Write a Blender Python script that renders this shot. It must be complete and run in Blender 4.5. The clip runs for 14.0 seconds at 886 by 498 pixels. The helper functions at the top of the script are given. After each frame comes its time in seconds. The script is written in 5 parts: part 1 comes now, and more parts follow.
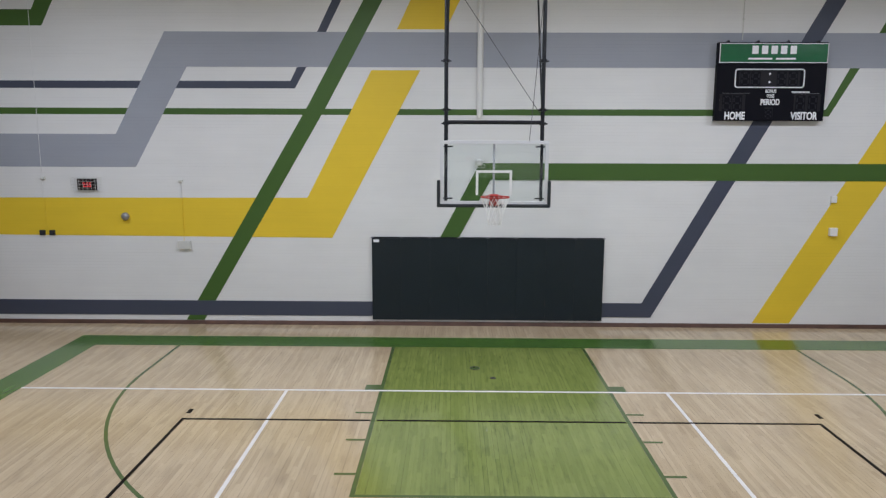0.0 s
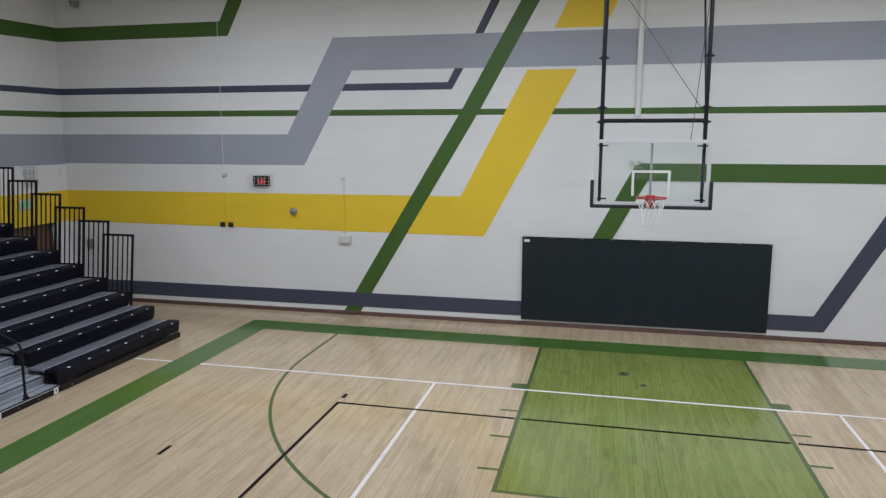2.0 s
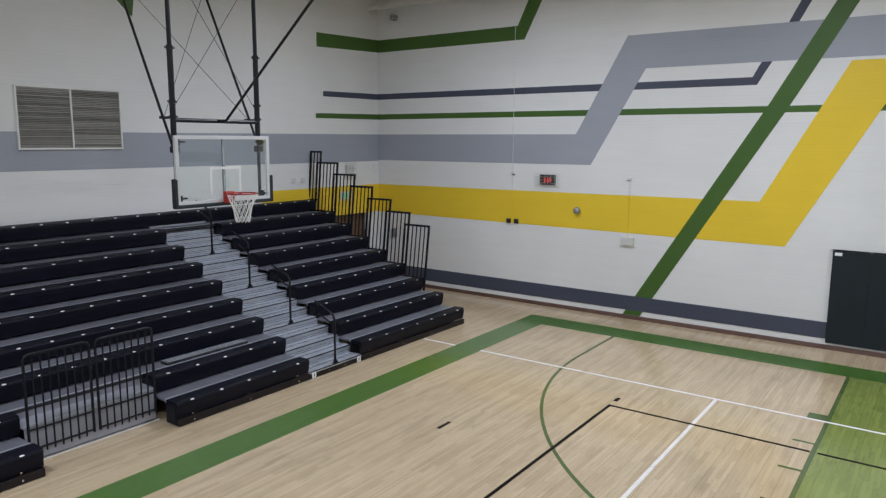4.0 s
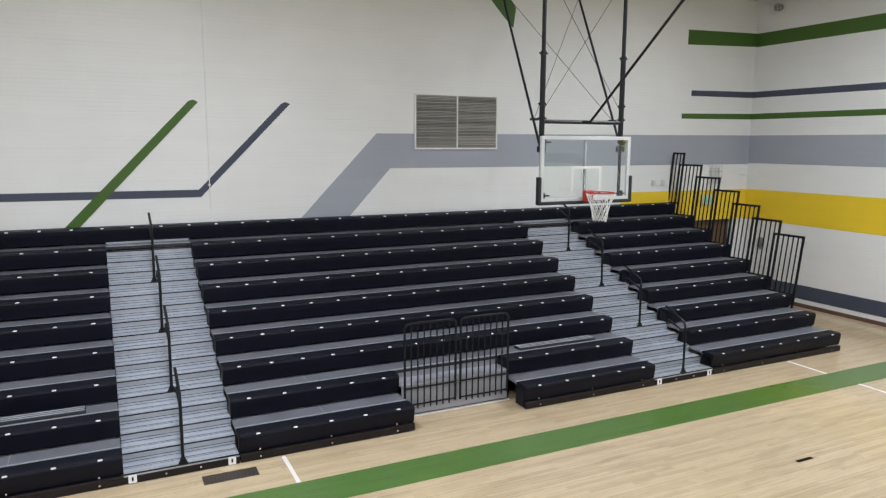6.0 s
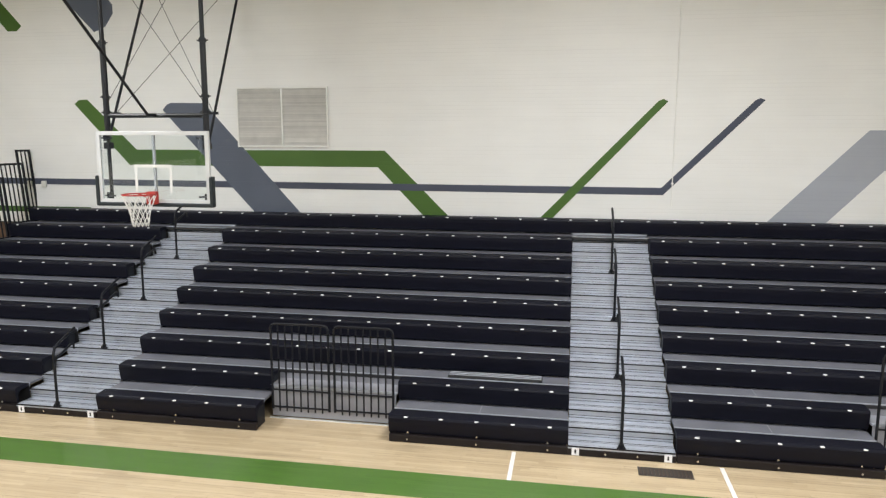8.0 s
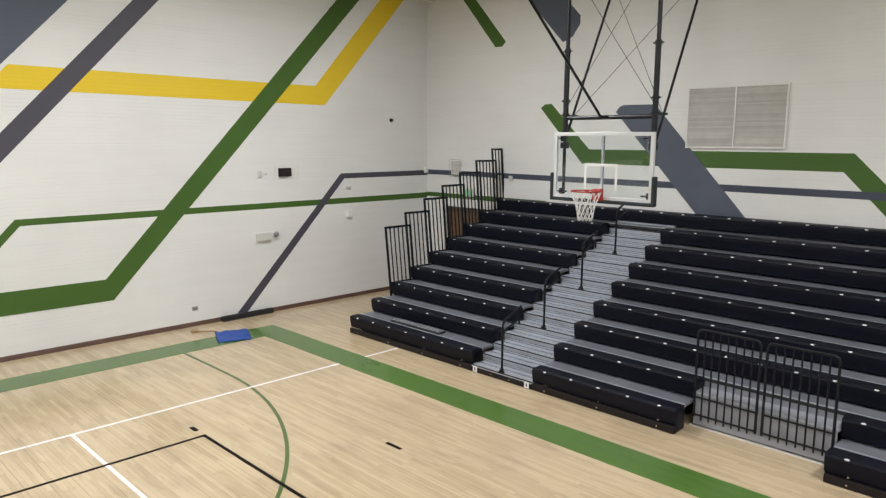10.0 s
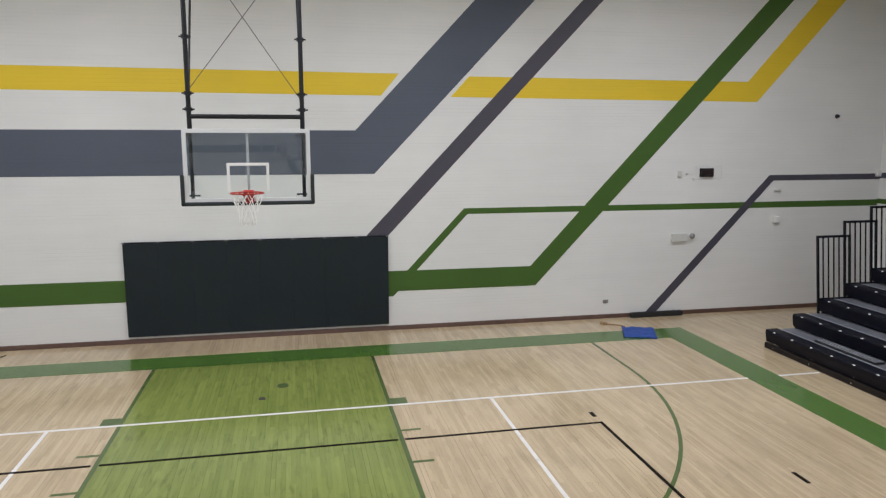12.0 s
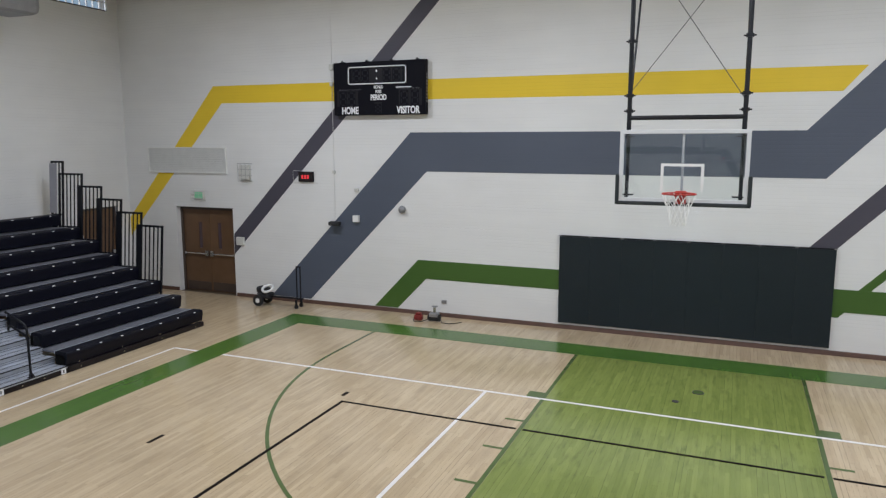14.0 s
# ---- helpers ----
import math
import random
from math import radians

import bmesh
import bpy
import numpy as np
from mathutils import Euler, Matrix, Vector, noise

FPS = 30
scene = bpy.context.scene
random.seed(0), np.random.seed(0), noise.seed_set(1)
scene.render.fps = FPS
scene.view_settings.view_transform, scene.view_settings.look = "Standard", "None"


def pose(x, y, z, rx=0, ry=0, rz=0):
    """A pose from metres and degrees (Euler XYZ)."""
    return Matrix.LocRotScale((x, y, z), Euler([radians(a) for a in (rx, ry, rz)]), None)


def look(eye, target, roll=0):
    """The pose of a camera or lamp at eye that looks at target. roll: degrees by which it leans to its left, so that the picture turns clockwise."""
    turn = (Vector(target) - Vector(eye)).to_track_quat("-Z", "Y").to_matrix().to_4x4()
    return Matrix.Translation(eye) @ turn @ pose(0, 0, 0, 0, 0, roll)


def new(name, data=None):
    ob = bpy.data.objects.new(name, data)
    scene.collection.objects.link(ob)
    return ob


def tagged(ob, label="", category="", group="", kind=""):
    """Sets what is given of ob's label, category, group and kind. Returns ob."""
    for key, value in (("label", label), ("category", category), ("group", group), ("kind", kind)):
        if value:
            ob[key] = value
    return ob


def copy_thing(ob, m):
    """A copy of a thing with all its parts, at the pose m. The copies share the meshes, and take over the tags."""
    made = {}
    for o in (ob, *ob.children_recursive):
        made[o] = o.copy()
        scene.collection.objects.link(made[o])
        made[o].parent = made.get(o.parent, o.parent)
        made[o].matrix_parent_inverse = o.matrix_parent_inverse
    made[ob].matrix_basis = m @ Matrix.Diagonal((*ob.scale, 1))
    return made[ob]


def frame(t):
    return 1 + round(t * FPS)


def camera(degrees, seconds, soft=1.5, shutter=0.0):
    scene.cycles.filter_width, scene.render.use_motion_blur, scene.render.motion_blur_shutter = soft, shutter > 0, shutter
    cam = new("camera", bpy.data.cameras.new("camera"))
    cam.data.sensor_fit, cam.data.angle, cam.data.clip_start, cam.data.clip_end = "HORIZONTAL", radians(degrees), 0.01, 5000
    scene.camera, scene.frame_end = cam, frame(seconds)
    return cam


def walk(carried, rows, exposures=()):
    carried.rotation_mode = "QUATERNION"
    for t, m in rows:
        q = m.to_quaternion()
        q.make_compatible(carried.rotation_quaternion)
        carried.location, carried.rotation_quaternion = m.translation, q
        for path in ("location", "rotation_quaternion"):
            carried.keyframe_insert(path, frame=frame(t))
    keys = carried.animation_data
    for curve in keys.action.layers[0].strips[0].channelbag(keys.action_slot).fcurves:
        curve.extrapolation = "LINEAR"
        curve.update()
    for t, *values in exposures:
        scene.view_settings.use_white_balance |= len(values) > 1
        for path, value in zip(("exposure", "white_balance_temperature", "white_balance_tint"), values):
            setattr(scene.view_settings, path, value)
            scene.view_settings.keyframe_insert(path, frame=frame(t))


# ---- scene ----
cam = camera(63.98, 14.0, soft=1.3)
EXPOSURES = [
    (0, -0.94, 6050, 13), (2, -0.96, 6000, 12), (4.5, -0.70, 6050, 11), (5.5, -0.42, 6230, 9), (6.5, -0.16, 6400, 9), (7.5, 0.0, 6550, 9),
    (8.5, 0.0, 6900, 8), (11, -0.62, 6600, 11), (12.5, -0.83, 6350, 12), (14, -0.82, 6180, 11),
]
PATH = [
    (0, (-0.768, -0.644, 4.013), (-0.828, 4.295, 3.237), 0.23),
    (0.5, (-0.753, -0.657, 4.006), (-1.038, 4.274, 3.230), 0.15),
    (1, (-0.745, -0.665, 3.996), (-1.277, 4.247, 3.223), 0.15),
    (1.5, (-0.743, -0.669, 3.984), (-1.513, 4.210, 3.209), 0.08),
    (2, (-0.743, -0.672, 3.971), (-1.857, 4.142, 3.203), 0.11),
    (4.5, (-0.732, -0.698, 3.895), (-4.058, 2.960, 3.142), 0.30),
    (5, (-0.724, -0.705, 3.881), (-4.462, 2.530, 3.134), 0.30),
    (5.5, (-0.712, -0.713, 3.868), (-4.827, 2.028, 3.121), 0.23),
    (6, (-0.699, -0.719, 3.856), (-5.144, 1.446, 3.112), 0.26),
    (6.5, (-0.685, -0.723, 3.846), (-5.401, 0.761, 3.102), 0.21),
    (7, (-0.670, -0.724, 3.838), (-5.555, 0.032, 3.092), 0.24),
    (7.5, (-0.655, -0.721, 3.831), (-5.597, -0.844, 3.082), 0.22),
    (8, (-0.640, -0.713, 3.826), (-5.507, -1.584, 3.075), 0.12),
    (8.5, (-0.628, -0.700, 3.822), (-5.284, -2.360, 3.071), 0.10),
    (11, (-0.615, -0.542, 3.822), (-3.005, -4.867, 3.054), 0.22),
    (11.5, (-0.624, -0.497, 3.823), (-2.346, -5.127, 3.054), 0.00),
    (12, (-0.638, -0.450, 3.824), (-1.642, -5.287, 3.055), -0.01),
    (12.5, (-0.654, -0.404, 3.824), (-0.919, -5.338, 3.057), -0.10),
    (13, (-0.673, -0.363, 3.822), (-0.178, -5.280, 3.060), -0.11),
    (13.5, (-0.692, -0.330, 3.817), (0.512, -5.124, 3.058), -0.08),
    (14, (-0.709, -0.311, 3.810), (1.178, -4.879, 3.055), -0.08),
]
walk(cam, [(t, look(eye, target, roll)) for t, eye, target, roll in PATH], EXPOSURES)


# ---------------- world, lamps ----------------
X_W, X_E, Y_A, Y_C, Z_TOP = -13.68, 13.95, 14.25, -14.32, 8.3

world = bpy.data.worlds.new("world")
scene.world = world
world.use_nodes = True
wn = world.node_tree.nodes
sky = wn.new("ShaderNodeTexSky")
sky.sky_type, sky.sun_disc = "NISHITA", False
sky.sun_elevation, sky.sun_rotation = radians(35), radians(60)
world.node_tree.links.new(sky.outputs[0], wn["Background"].inputs[0])
wn["Background"].inputs[1].default_value = 0.15

LAMP_POWER, LAMP_COLOUR = 330.0, (0.93, 0.965, 1.04)
for lx in (-8.2, -2.8, 2.8, 8.2):
    for ly in (-9.6, 0.0, 9.6):
        lamp = bpy.data.lights.new("high_bay_lamp", "AREA")
        lamp.shape, lamp.size, lamp.size_y = "RECTANGLE", 1.2, 0.6
        lamp.energy, lamp.color = LAMP_POWER, LAMP_COLOUR
        new("high_bay_lamp", lamp).matrix_world = pose(lx, ly, 7.25)

# ---------------- helpers for building ----------------


def finish(bm, name, mats):
    bmesh.ops.recalc_face_normals(bm, faces=bm.faces)
    me = bpy.data.meshes.new(name)
    bm.to_mesh(me)
    bm.free()
    for m in mats if isinstance(mats, (list, tuple)) else [mats]:
        me.materials.append(m)
    return me


def part(name, bm, material, parent=None, label="", smooth=False):
    """One mesh object, under a thing or a part."""
    me = bm if isinstance(bm, bpy.types.Mesh) else finish(bm, name, material)
    if smooth:
        me.shade_smooth()
    ob = new(name, me)
    ob.parent = parent
    if label:
        ob["label"] = label
    return ob


def thing(name, label, category, group="", at=(0, 0, 0), turn=0.0, kind=""):
    ob = new(name)
    ob.empty_display_size = 0.1
    ob.matrix_basis = pose(*at, 0, 0, turn)
    return tagged(ob, label, category, group, kind)


def box(bm, x0, x1, y0, y1, z0, z1, bevel=0.0, index=0):
    r = bmesh.ops.create_cube(bm, size=1)
    vs = r["verts"]
    m = Matrix.Translation(((x0 + x1) / 2, (y0 + y1) / 2, (z0 + z1) / 2)) @ Matrix.Diagonal((abs(x1 - x0), abs(y1 - y0), abs(z1 - z0), 1))
    bmesh.ops.transform(bm, matrix=m, verts=vs)
    faces = {f for v in vs for f in v.link_faces}
    for f in faces:
        f.material_index = index
    if bevel:
        es = list({e for v in vs for e in v.link_edges})
        bmesh.ops.bevel(bm, geom=es, offset=bevel, segments=2, affect="EDGES", profile=0.5)
    return bm


def boxed(*a, **k):
    return box(bmesh.new(), *a, **k)


def tube(bm, pts, r, sides=8, closed=False):
    """A round bar along a line of points."""
    pts = [Vector(p) for p in pts]
    n = len(pts)
    rings, side = [], None
    for i, p in enumerate(pts):
        a = pts[i - 1] if (i or closed) else p
        b = pts[(i + 1) % n] if (i < n - 1 or closed) else p
        d = (b - a).normalized()
        if side is None:
            side = d.orthogonal().normalized()
        side = (side - d * side.dot(d)).normalized()
        up = d.cross(side)
        rings.append([bm.verts.new(p + r * (math.cos(2 * math.pi * k / sides) * side + math.sin(2 * math.pi * k / sides) * up)) for k in range(sides)])
    for i in range(n if closed else n - 1):
        a, b = rings[i], rings[(i + 1) % n]
        for k in range(sides):
            bm.faces.new((a[k], a[(k + 1) % sides], b[(k + 1) % sides], b[k]))
    if not closed:
        bm.faces.new(rings[0][::-1])
        bm.faces.new(rings[-1])
    return bm


def tubed(pts, r, sides=8, closed=False):
    return tube(bmesh.new(), pts, r, sides, closed)


def prism(bm, poly, place, low, high):
    """A flat outline poly of (u, v), raised from low to high; place(u, v, h) gives the point."""
    a = [bm.verts.new(place(u, v, low)) for u, v in poly]
    b = [bm.verts.new(place(u, v, high)) for u, v in poly]
    n = len(poly)
    bm.faces.new(b)
    bm.faces.new(a[::-1])
    for i in range(n):
        bm.faces.new((a[i], a[(i + 1) % n], b[(i + 1) % n], b[i]))
    return bm


def disc(bm, c, r, axis, depth, sides=20, r2=None):
    """A short cylinder or cone frustum from c along axis."""
    axis = Vector(axis).normalized()
    m = Matrix.Translation(Vector(c) + axis * depth / 2) @ axis.to_track_quat("Z", "Y").to_matrix().to_4x4()
    bmesh.ops.create_cone(bm, cap_ends=True, segments=sides, radius1=r, radius2=r if r2 is None else r2, depth=depth, matrix=m)
    return bm


def words(text, height, material, parent, at, turn, name="lettering", squeeze=0.8):
    """Letters as a mesh, standing upright, read from the side that the turn faces."""
    cu = bpy.data.curves.new("letters", "FONT")
    cu.body, cu.size, cu.align_x, cu.extrude, cu.offset = text, height * 1.4, "CENTER", 0.002, height * (0.048 if height > 0.1 else 0.03)
    ob = bpy.data.objects.new("letters", cu)
    scene.collection.objects.link(ob)
    me = bpy.data.meshes.new_from_object(ob.evaluated_get(bpy.context.evaluated_depsgraph_get()))
    bpy.data.objects.remove(ob)
    me.materials.clear()
    me.materials.append(material)
    o = part(name, me, material, parent)
    o.matrix_basis = pose(*at, 90, 0, turn) @ Matrix.Diagonal((squeeze, 1, 1, 1))
    return o


# ---------------- materials ----------------


def nodes_of(name):
    m = bpy.data.materials.new(name)
    m.use_nodes = True
    return m, m.node_tree.nodes, m.node_tree.links, m.node_tree.nodes["Principled BSDF"]


def plain(name, colour, rough=0.5, metal=0.0, vary=0.12, scale=6.0, bump=0.0, bump_scale=60.0, coat=0.0, spec=0.5):
    """A surface with blotches and a fine grain in colour and gloss."""
    m, n, l, b = nodes_of(name)
    b.inputs["Metallic"].default_value = metal
    b.inputs["Coat Weight"].default_value = coat
    b.inputs["Specular IOR Level"].default_value = spec
    geo = n.new("ShaderNodeNewGeometry")
    big, fine = n.new("ShaderNodeTexNoise"), n.new("ShaderNodeTexNoise")
    big.inputs["Scale"].default_value, fine.inputs["Scale"].default_value = scale, scale * 14
    big.inputs["Detail"].default_value = 4
    for t in (big, fine):
        l.new(geo.outputs["Position"], t.inputs["Vector"])
    mix = n.new("ShaderNodeMix")
    mix.data_type = "FLOAT"
    mix.inputs[0].default_value = 0.35
    l.new(big.outputs["Fac"], mix.inputs[2])
    l.new(fine.outputs["Fac"], mix.inputs[3])
    hsv = n.new("ShaderNodeHueSaturation")
    hsv.inputs["Color"].default_value = (*colour, 1)
    ramp = n.new("ShaderNodeMapRange")
    ramp.inputs[1].default_value, ramp.inputs[2].default_value = 0.3, 0.7
    ramp.inputs[3].default_value, ramp.inputs[4].default_value = 1 - vary, 1 + vary
    l.new(mix.outputs[0], ramp.inputs[0])
    l.new(ramp.outputs[0], hsv.inputs["Value"])
    l.new(hsv.outputs[0], b.inputs["Base Color"])
    rr = n.new("ShaderNodeMapRange")
    rr.inputs[3].default_value, rr.inputs[4].default_value = max(0.02, rough - 0.08), min(1, rough + 0.08)
    l.new(big.outputs["Fac"], rr.inputs[0])
    l.new(rr.outputs[0], b.inputs["Roughness"])
    if bump:
        grain, bp = n.new("ShaderNodeTexNoise"), n.new("ShaderNodeBump")
        grain.inputs["Scale"].default_value = bump_scale
        l.new(geo.outputs["Position"], grain.inputs["Vector"])
        bp.inputs["Strength"].default_value, bp.inputs["Distance"].default_value = bump, 0.004
        l.new(grain.outputs["Fac"], bp.inputs["Height"])
        l.new(bp.outputs[0], b.inputs["Normal"])
    return m


def brick_paint(name, colour, along, rough=0.5):
    """Thick paint over brickwork: courses of 68 mm show as uneven level joints, the upright joints are almost filled. along: 'X' or 'Y', the wall's run."""
    m, n, l, b = nodes_of(name)

    def calc(op, a, b_=None, c=None):
        k = n.new("ShaderNodeMath")
        k.operation = op
        for i, v in enumerate((a, b_, c)):
            if v is None:
                continue
            if isinstance(v, (int, float)):
                k.inputs[i].default_value = v
            else:
                l.new(v, k.inputs[i])
        return k.outputs[0]

    def span(value, a, b_, c, d):
        k = n.new("ShaderNodeMapRange")
        for i, v in enumerate((a, b_, c, d)):
            k.inputs[i + 1].default_value = v
        l.new(value, k.inputs[0])
        return k.outputs[0]

    def cloud(scale, detail, stretch):
        mp, t = n.new("ShaderNodeMapping"), n.new("ShaderNodeTexNoise")
        mp.inputs["Scale"].default_value = stretch
        t.inputs["Scale"].default_value, t.inputs["Detail"].default_value = scale, detail
        l.new(geo.outputs["Position"], mp.inputs["Vector"])
        l.new(mp.outputs[0], t.inputs["Vector"])
        return t.outputs["Fac"]

    geo, sep = n.new("ShaderNodeNewGeometry"), n.new("ShaderNodeSeparateXYZ")
    l.new(geo.outputs["Position"], sep.inputs[0])
    flat_run = (0.12, 1, 1) if along == "X" else (1, 0.12, 1)
    row = calc("DIVIDE", sep.outputs["Z"], 0.0677)
    course = calc("FLOOR", row)
    com, chance = n.new("ShaderNodeCombineXYZ"), n.new("ShaderNodeTexWhiteNoise")
    l.new(course, com.inputs[0])
    l.new(com.outputs[0], chance.inputs["Vector"])
    # level joint: depth differs from course to course and fades along the wall
    depth = calc("MULTIPLY", span(chance.outputs["Value"], 0.0, 1.0, 0.25, 1.0), span(cloud(5.0, 3, flat_run), 0.38, 0.62, 0.15, 1.0))
    joint = calc("MULTIPLY", span(calc("PINGPONG", row, 0.5), 0.0, 0.13, 1.0, 0.0), depth)
    # upright joint, staggered by half a brick
    brick = calc("ADD", calc("DIVIDE", sep.outputs[along], 0.305), calc("MULTIPLY", calc("MODULO", course, 2.0), 0.5))
    upright = calc("MULTIPLY", span(calc("PINGPONG", brick, 0.5), 0.0, 0.022, 1.0, 0.0), calc("MULTIPLY", depth, 0.25))
    groove = calc("MAXIMUM", joint, upright)
    tone = calc("MULTIPLY", span(cloud(0.55, 5, (1, 1, 1)), 0.3, 0.7, 0.955, 1.03), span(cloud(7.0, 2, flat_run), 0.3, 0.7, 0.985, 1.012))
    hsv = n.new("ShaderNodeHueSaturation")
    hsv.inputs["Color"].default_value = (*colour, 1)
    l.new(calc("MULTIPLY", tone, calc("MULTIPLY_ADD", groove, -0.085, 1.0)), hsv.inputs["Value"])
    l.new(hsv.outputs[0], b.inputs["Base Color"])
    b.inputs["Roughness"].default_value = rough
    b.inputs["Specular IOR Level"].default_value = 0.35
    bp = n.new("ShaderNodeBump")
    bp.inputs["Strength"].default_value, bp.inputs["Distance"].default_value = 0.6, 0.004
    l.new(calc("MULTIPLY_ADD", cloud(45, 2, (1, 1, 1)), 0.16, calc("MULTIPLY", groove, -0.8)), bp.inputs["Height"])
    l.new(bp.outputs[0], b.inputs["Normal"])
    return m


def maple(name, light, dark, rough=0.17, contrast=1.0, spec=0.5, seams=0.46, stains=0.16, fleck=(9.0, 1.1)):
    """Varnished maple strips, 57 mm wide, laid north to south; each board has a tone of its own."""
    m, n, l, b = nodes_of(name)
    b.inputs["Specular IOR Level"].default_value = spec

    def calc(op, a, b_=None, c=None):
        k = n.new("ShaderNodeMath")
        k.operation = op
        for i, v in enumerate((a, b_, c)):
            if v is None:
                continue
            if isinstance(v, (int, float)):
                k.inputs[i].default_value = v
            else:
                l.new(v, k.inputs[i])
        return k.outputs[0]

    def chance(*vals):
        com, w = n.new("ShaderNodeCombineXYZ"), n.new("ShaderNodeTexWhiteNoise")
        for i, v in enumerate(vals):
            if isinstance(v, (int, float)):
                com.inputs[i].default_value = v
            else:
                l.new(v, com.inputs[i])
        l.new(com.outputs[0], w.inputs["Vector"])
        return w.outputs["Value"]

    geo, sep = n.new("ShaderNodeNewGeometry"), n.new("ShaderNodeSeparateXYZ")
    l.new(geo.outputs["Position"], sep.inputs[0])
    u = calc("DIVIDE", sep.outputs["X"], 0.057)
    strip = calc("FLOOR", calc("ADD", u, 500.5))
    shift = chance(strip, 3.5, 0.5)
    v = calc("ADD", calc("DIVIDE", sep.outputs["Y"], 0.95), calc("MULTIPLY_ADD", shift, 7.3, 100.0))
    board = chance(strip, calc("FLOOR", v), 1.5)
    stretch = n.new("ShaderNodeMapping")
    stretch.inputs["Scale"].default_value = (1.0, 0.06, 1.0)
    l.new(geo.outputs["Position"], stretch.inputs["Vector"])
    grain, blotch = n.new("ShaderNodeTexNoise"), n.new("ShaderNodeTexNoise")
    grain.inputs["Scale"].default_value, grain.inputs["Detail"].default_value = 42, 6
    l.new(stretch.outputs[0], grain.inputs["Vector"])
    blotch.inputs["Scale"].default_value, blotch.inputs["Detail"].default_value = 0.7, 4
    l.new(geo.outputs["Position"], blotch.inputs["Vector"])
    tone = calc("MULTIPLY_ADD", board, 0.46 * contrast, calc("MULTIPLY_ADD", grain.outputs["Fac"], 0.36, calc("MULTIPLY_ADD", blotch.outputs["Fac"], 0.42, 0.10 - 0.23 * contrast)))
    ramp = n.new("ShaderNodeValToRGB")
    ramp.color_ramp.elements[0].position, ramp.color_ramp.elements[1].position = 0.10, 0.88
    ramp.color_ramp.elements[0].color, ramp.color_ramp.elements[1].color = (*dark, 1), (*light, 1)
    l.new(tone, ramp.inputs[0])
    # seams between strips: most are tight, some have opened
    edge = calc("PINGPONG", calc("ADD", u, 500.5), 0.5)
    opened = calc("GREATER_THAN", chance(calc("FLOOR", calc("ADD", u, 501.0)), calc("FLOOR", calc("DIVIDE", sep.outputs["Y"], 3.1)), 9.5), 0.78)
    seam = calc("LESS_THAN", edge, calc("MULTIPLY_ADD", opened, 0.028, 0.010))
    butt = calc("LESS_THAN", calc("PINGPONG", v, 0.5), 0.0012)
    gap = calc("MAXIMUM", calc("MULTIPLY", seam, seams), calc("MULTIPLY", butt, 0.5))
    hsv = n.new("ShaderNodeHueSaturation")
    l.new(ramp.outputs[0], hsv.inputs["Color"])
    # scuffs and mineral streaks along the grain, in patches
    along, scuff, patch, dirt = n.new("ShaderNodeMapping"), n.new("ShaderNodeTexNoise"), n.new("ShaderNodeTexNoise"), n.new("ShaderNodeMapRange")
    along.inputs["Scale"].default_value = (fleck[0], fleck[1], 1.0)
    l.new(geo.outputs["Position"], along.inputs["Vector"])
    l.new(along.outputs[0], scuff.inputs["Vector"])
    scuff.inputs["Scale"].default_value, scuff.inputs["Detail"].default_value = 1.0, 5
    patch.inputs["Scale"].default_value, patch.inputs["Detail"].default_value = 0.9, 3
    l.new(geo.outputs["Position"], patch.inputs["Vector"])
    dirt.inputs[1].default_value, dirt.inputs[2].default_value = 0.50, 0.72
    l.new(scuff.outputs["Fac"], dirt.inputs[0])
    where = n.new("ShaderNodeMapRange")
    where.inputs[1].default_value, where.inputs[2].default_value, where.inputs[3].default_value = 0.40, 0.62, 0.25
    l.new(patch.outputs["Fac"], where.inputs[0])
    worn = calc("MULTIPLY_ADD", calc("MULTIPLY", dirt.outputs[0], where.outputs[0]), -stains, 1.0)
    l.new(calc("MULTIPLY", calc("MULTIPLY_ADD", gap, -1.0, 1.0), worn), hsv.inputs["Value"])
    l.new(hsv.outputs[0], b.inputs["Base Color"])
    rr = n.new("ShaderNodeMapRange")
    rr.inputs[3].default_value, rr.inputs[4].default_value = rough - 0.04, rough + 0.06
    l.new(blotch.outputs["Fac"], rr.inputs[0])
    l.new(rr.outputs[0], b.inputs["Roughness"])
    bp = n.new("ShaderNodeBump")
    bp.inputs["Strength"].default_value, bp.inputs["Distance"].default_value = 0.05, 0.002
    l.new(tone, bp.inputs["Height"])
    l.new(bp.outputs[0], b.inputs["Normal"])
    return m


def glow(name, colour, strength):
    m, n, l, b = nodes_of(name)
    b.inputs["Base Color"].default_value = (*colour, 1)
    b.inputs["Emission Color"].default_value, b.inputs["Emission Strength"].default_value = (*colour, 1), strength
    return m


def clear_glass(name, tint=(0.93, 0.97, 0.96), rough=0.0):
    m, n, l, b = nodes_of(name)
    b.inputs["Base Color"].default_value = (*tint, 1)
    b.inputs["Transmission Weight"].default_value, b.inputs["Roughness"].default_value, b.inputs["IOR"].default_value = 1.0, rough, 1.45
    return m


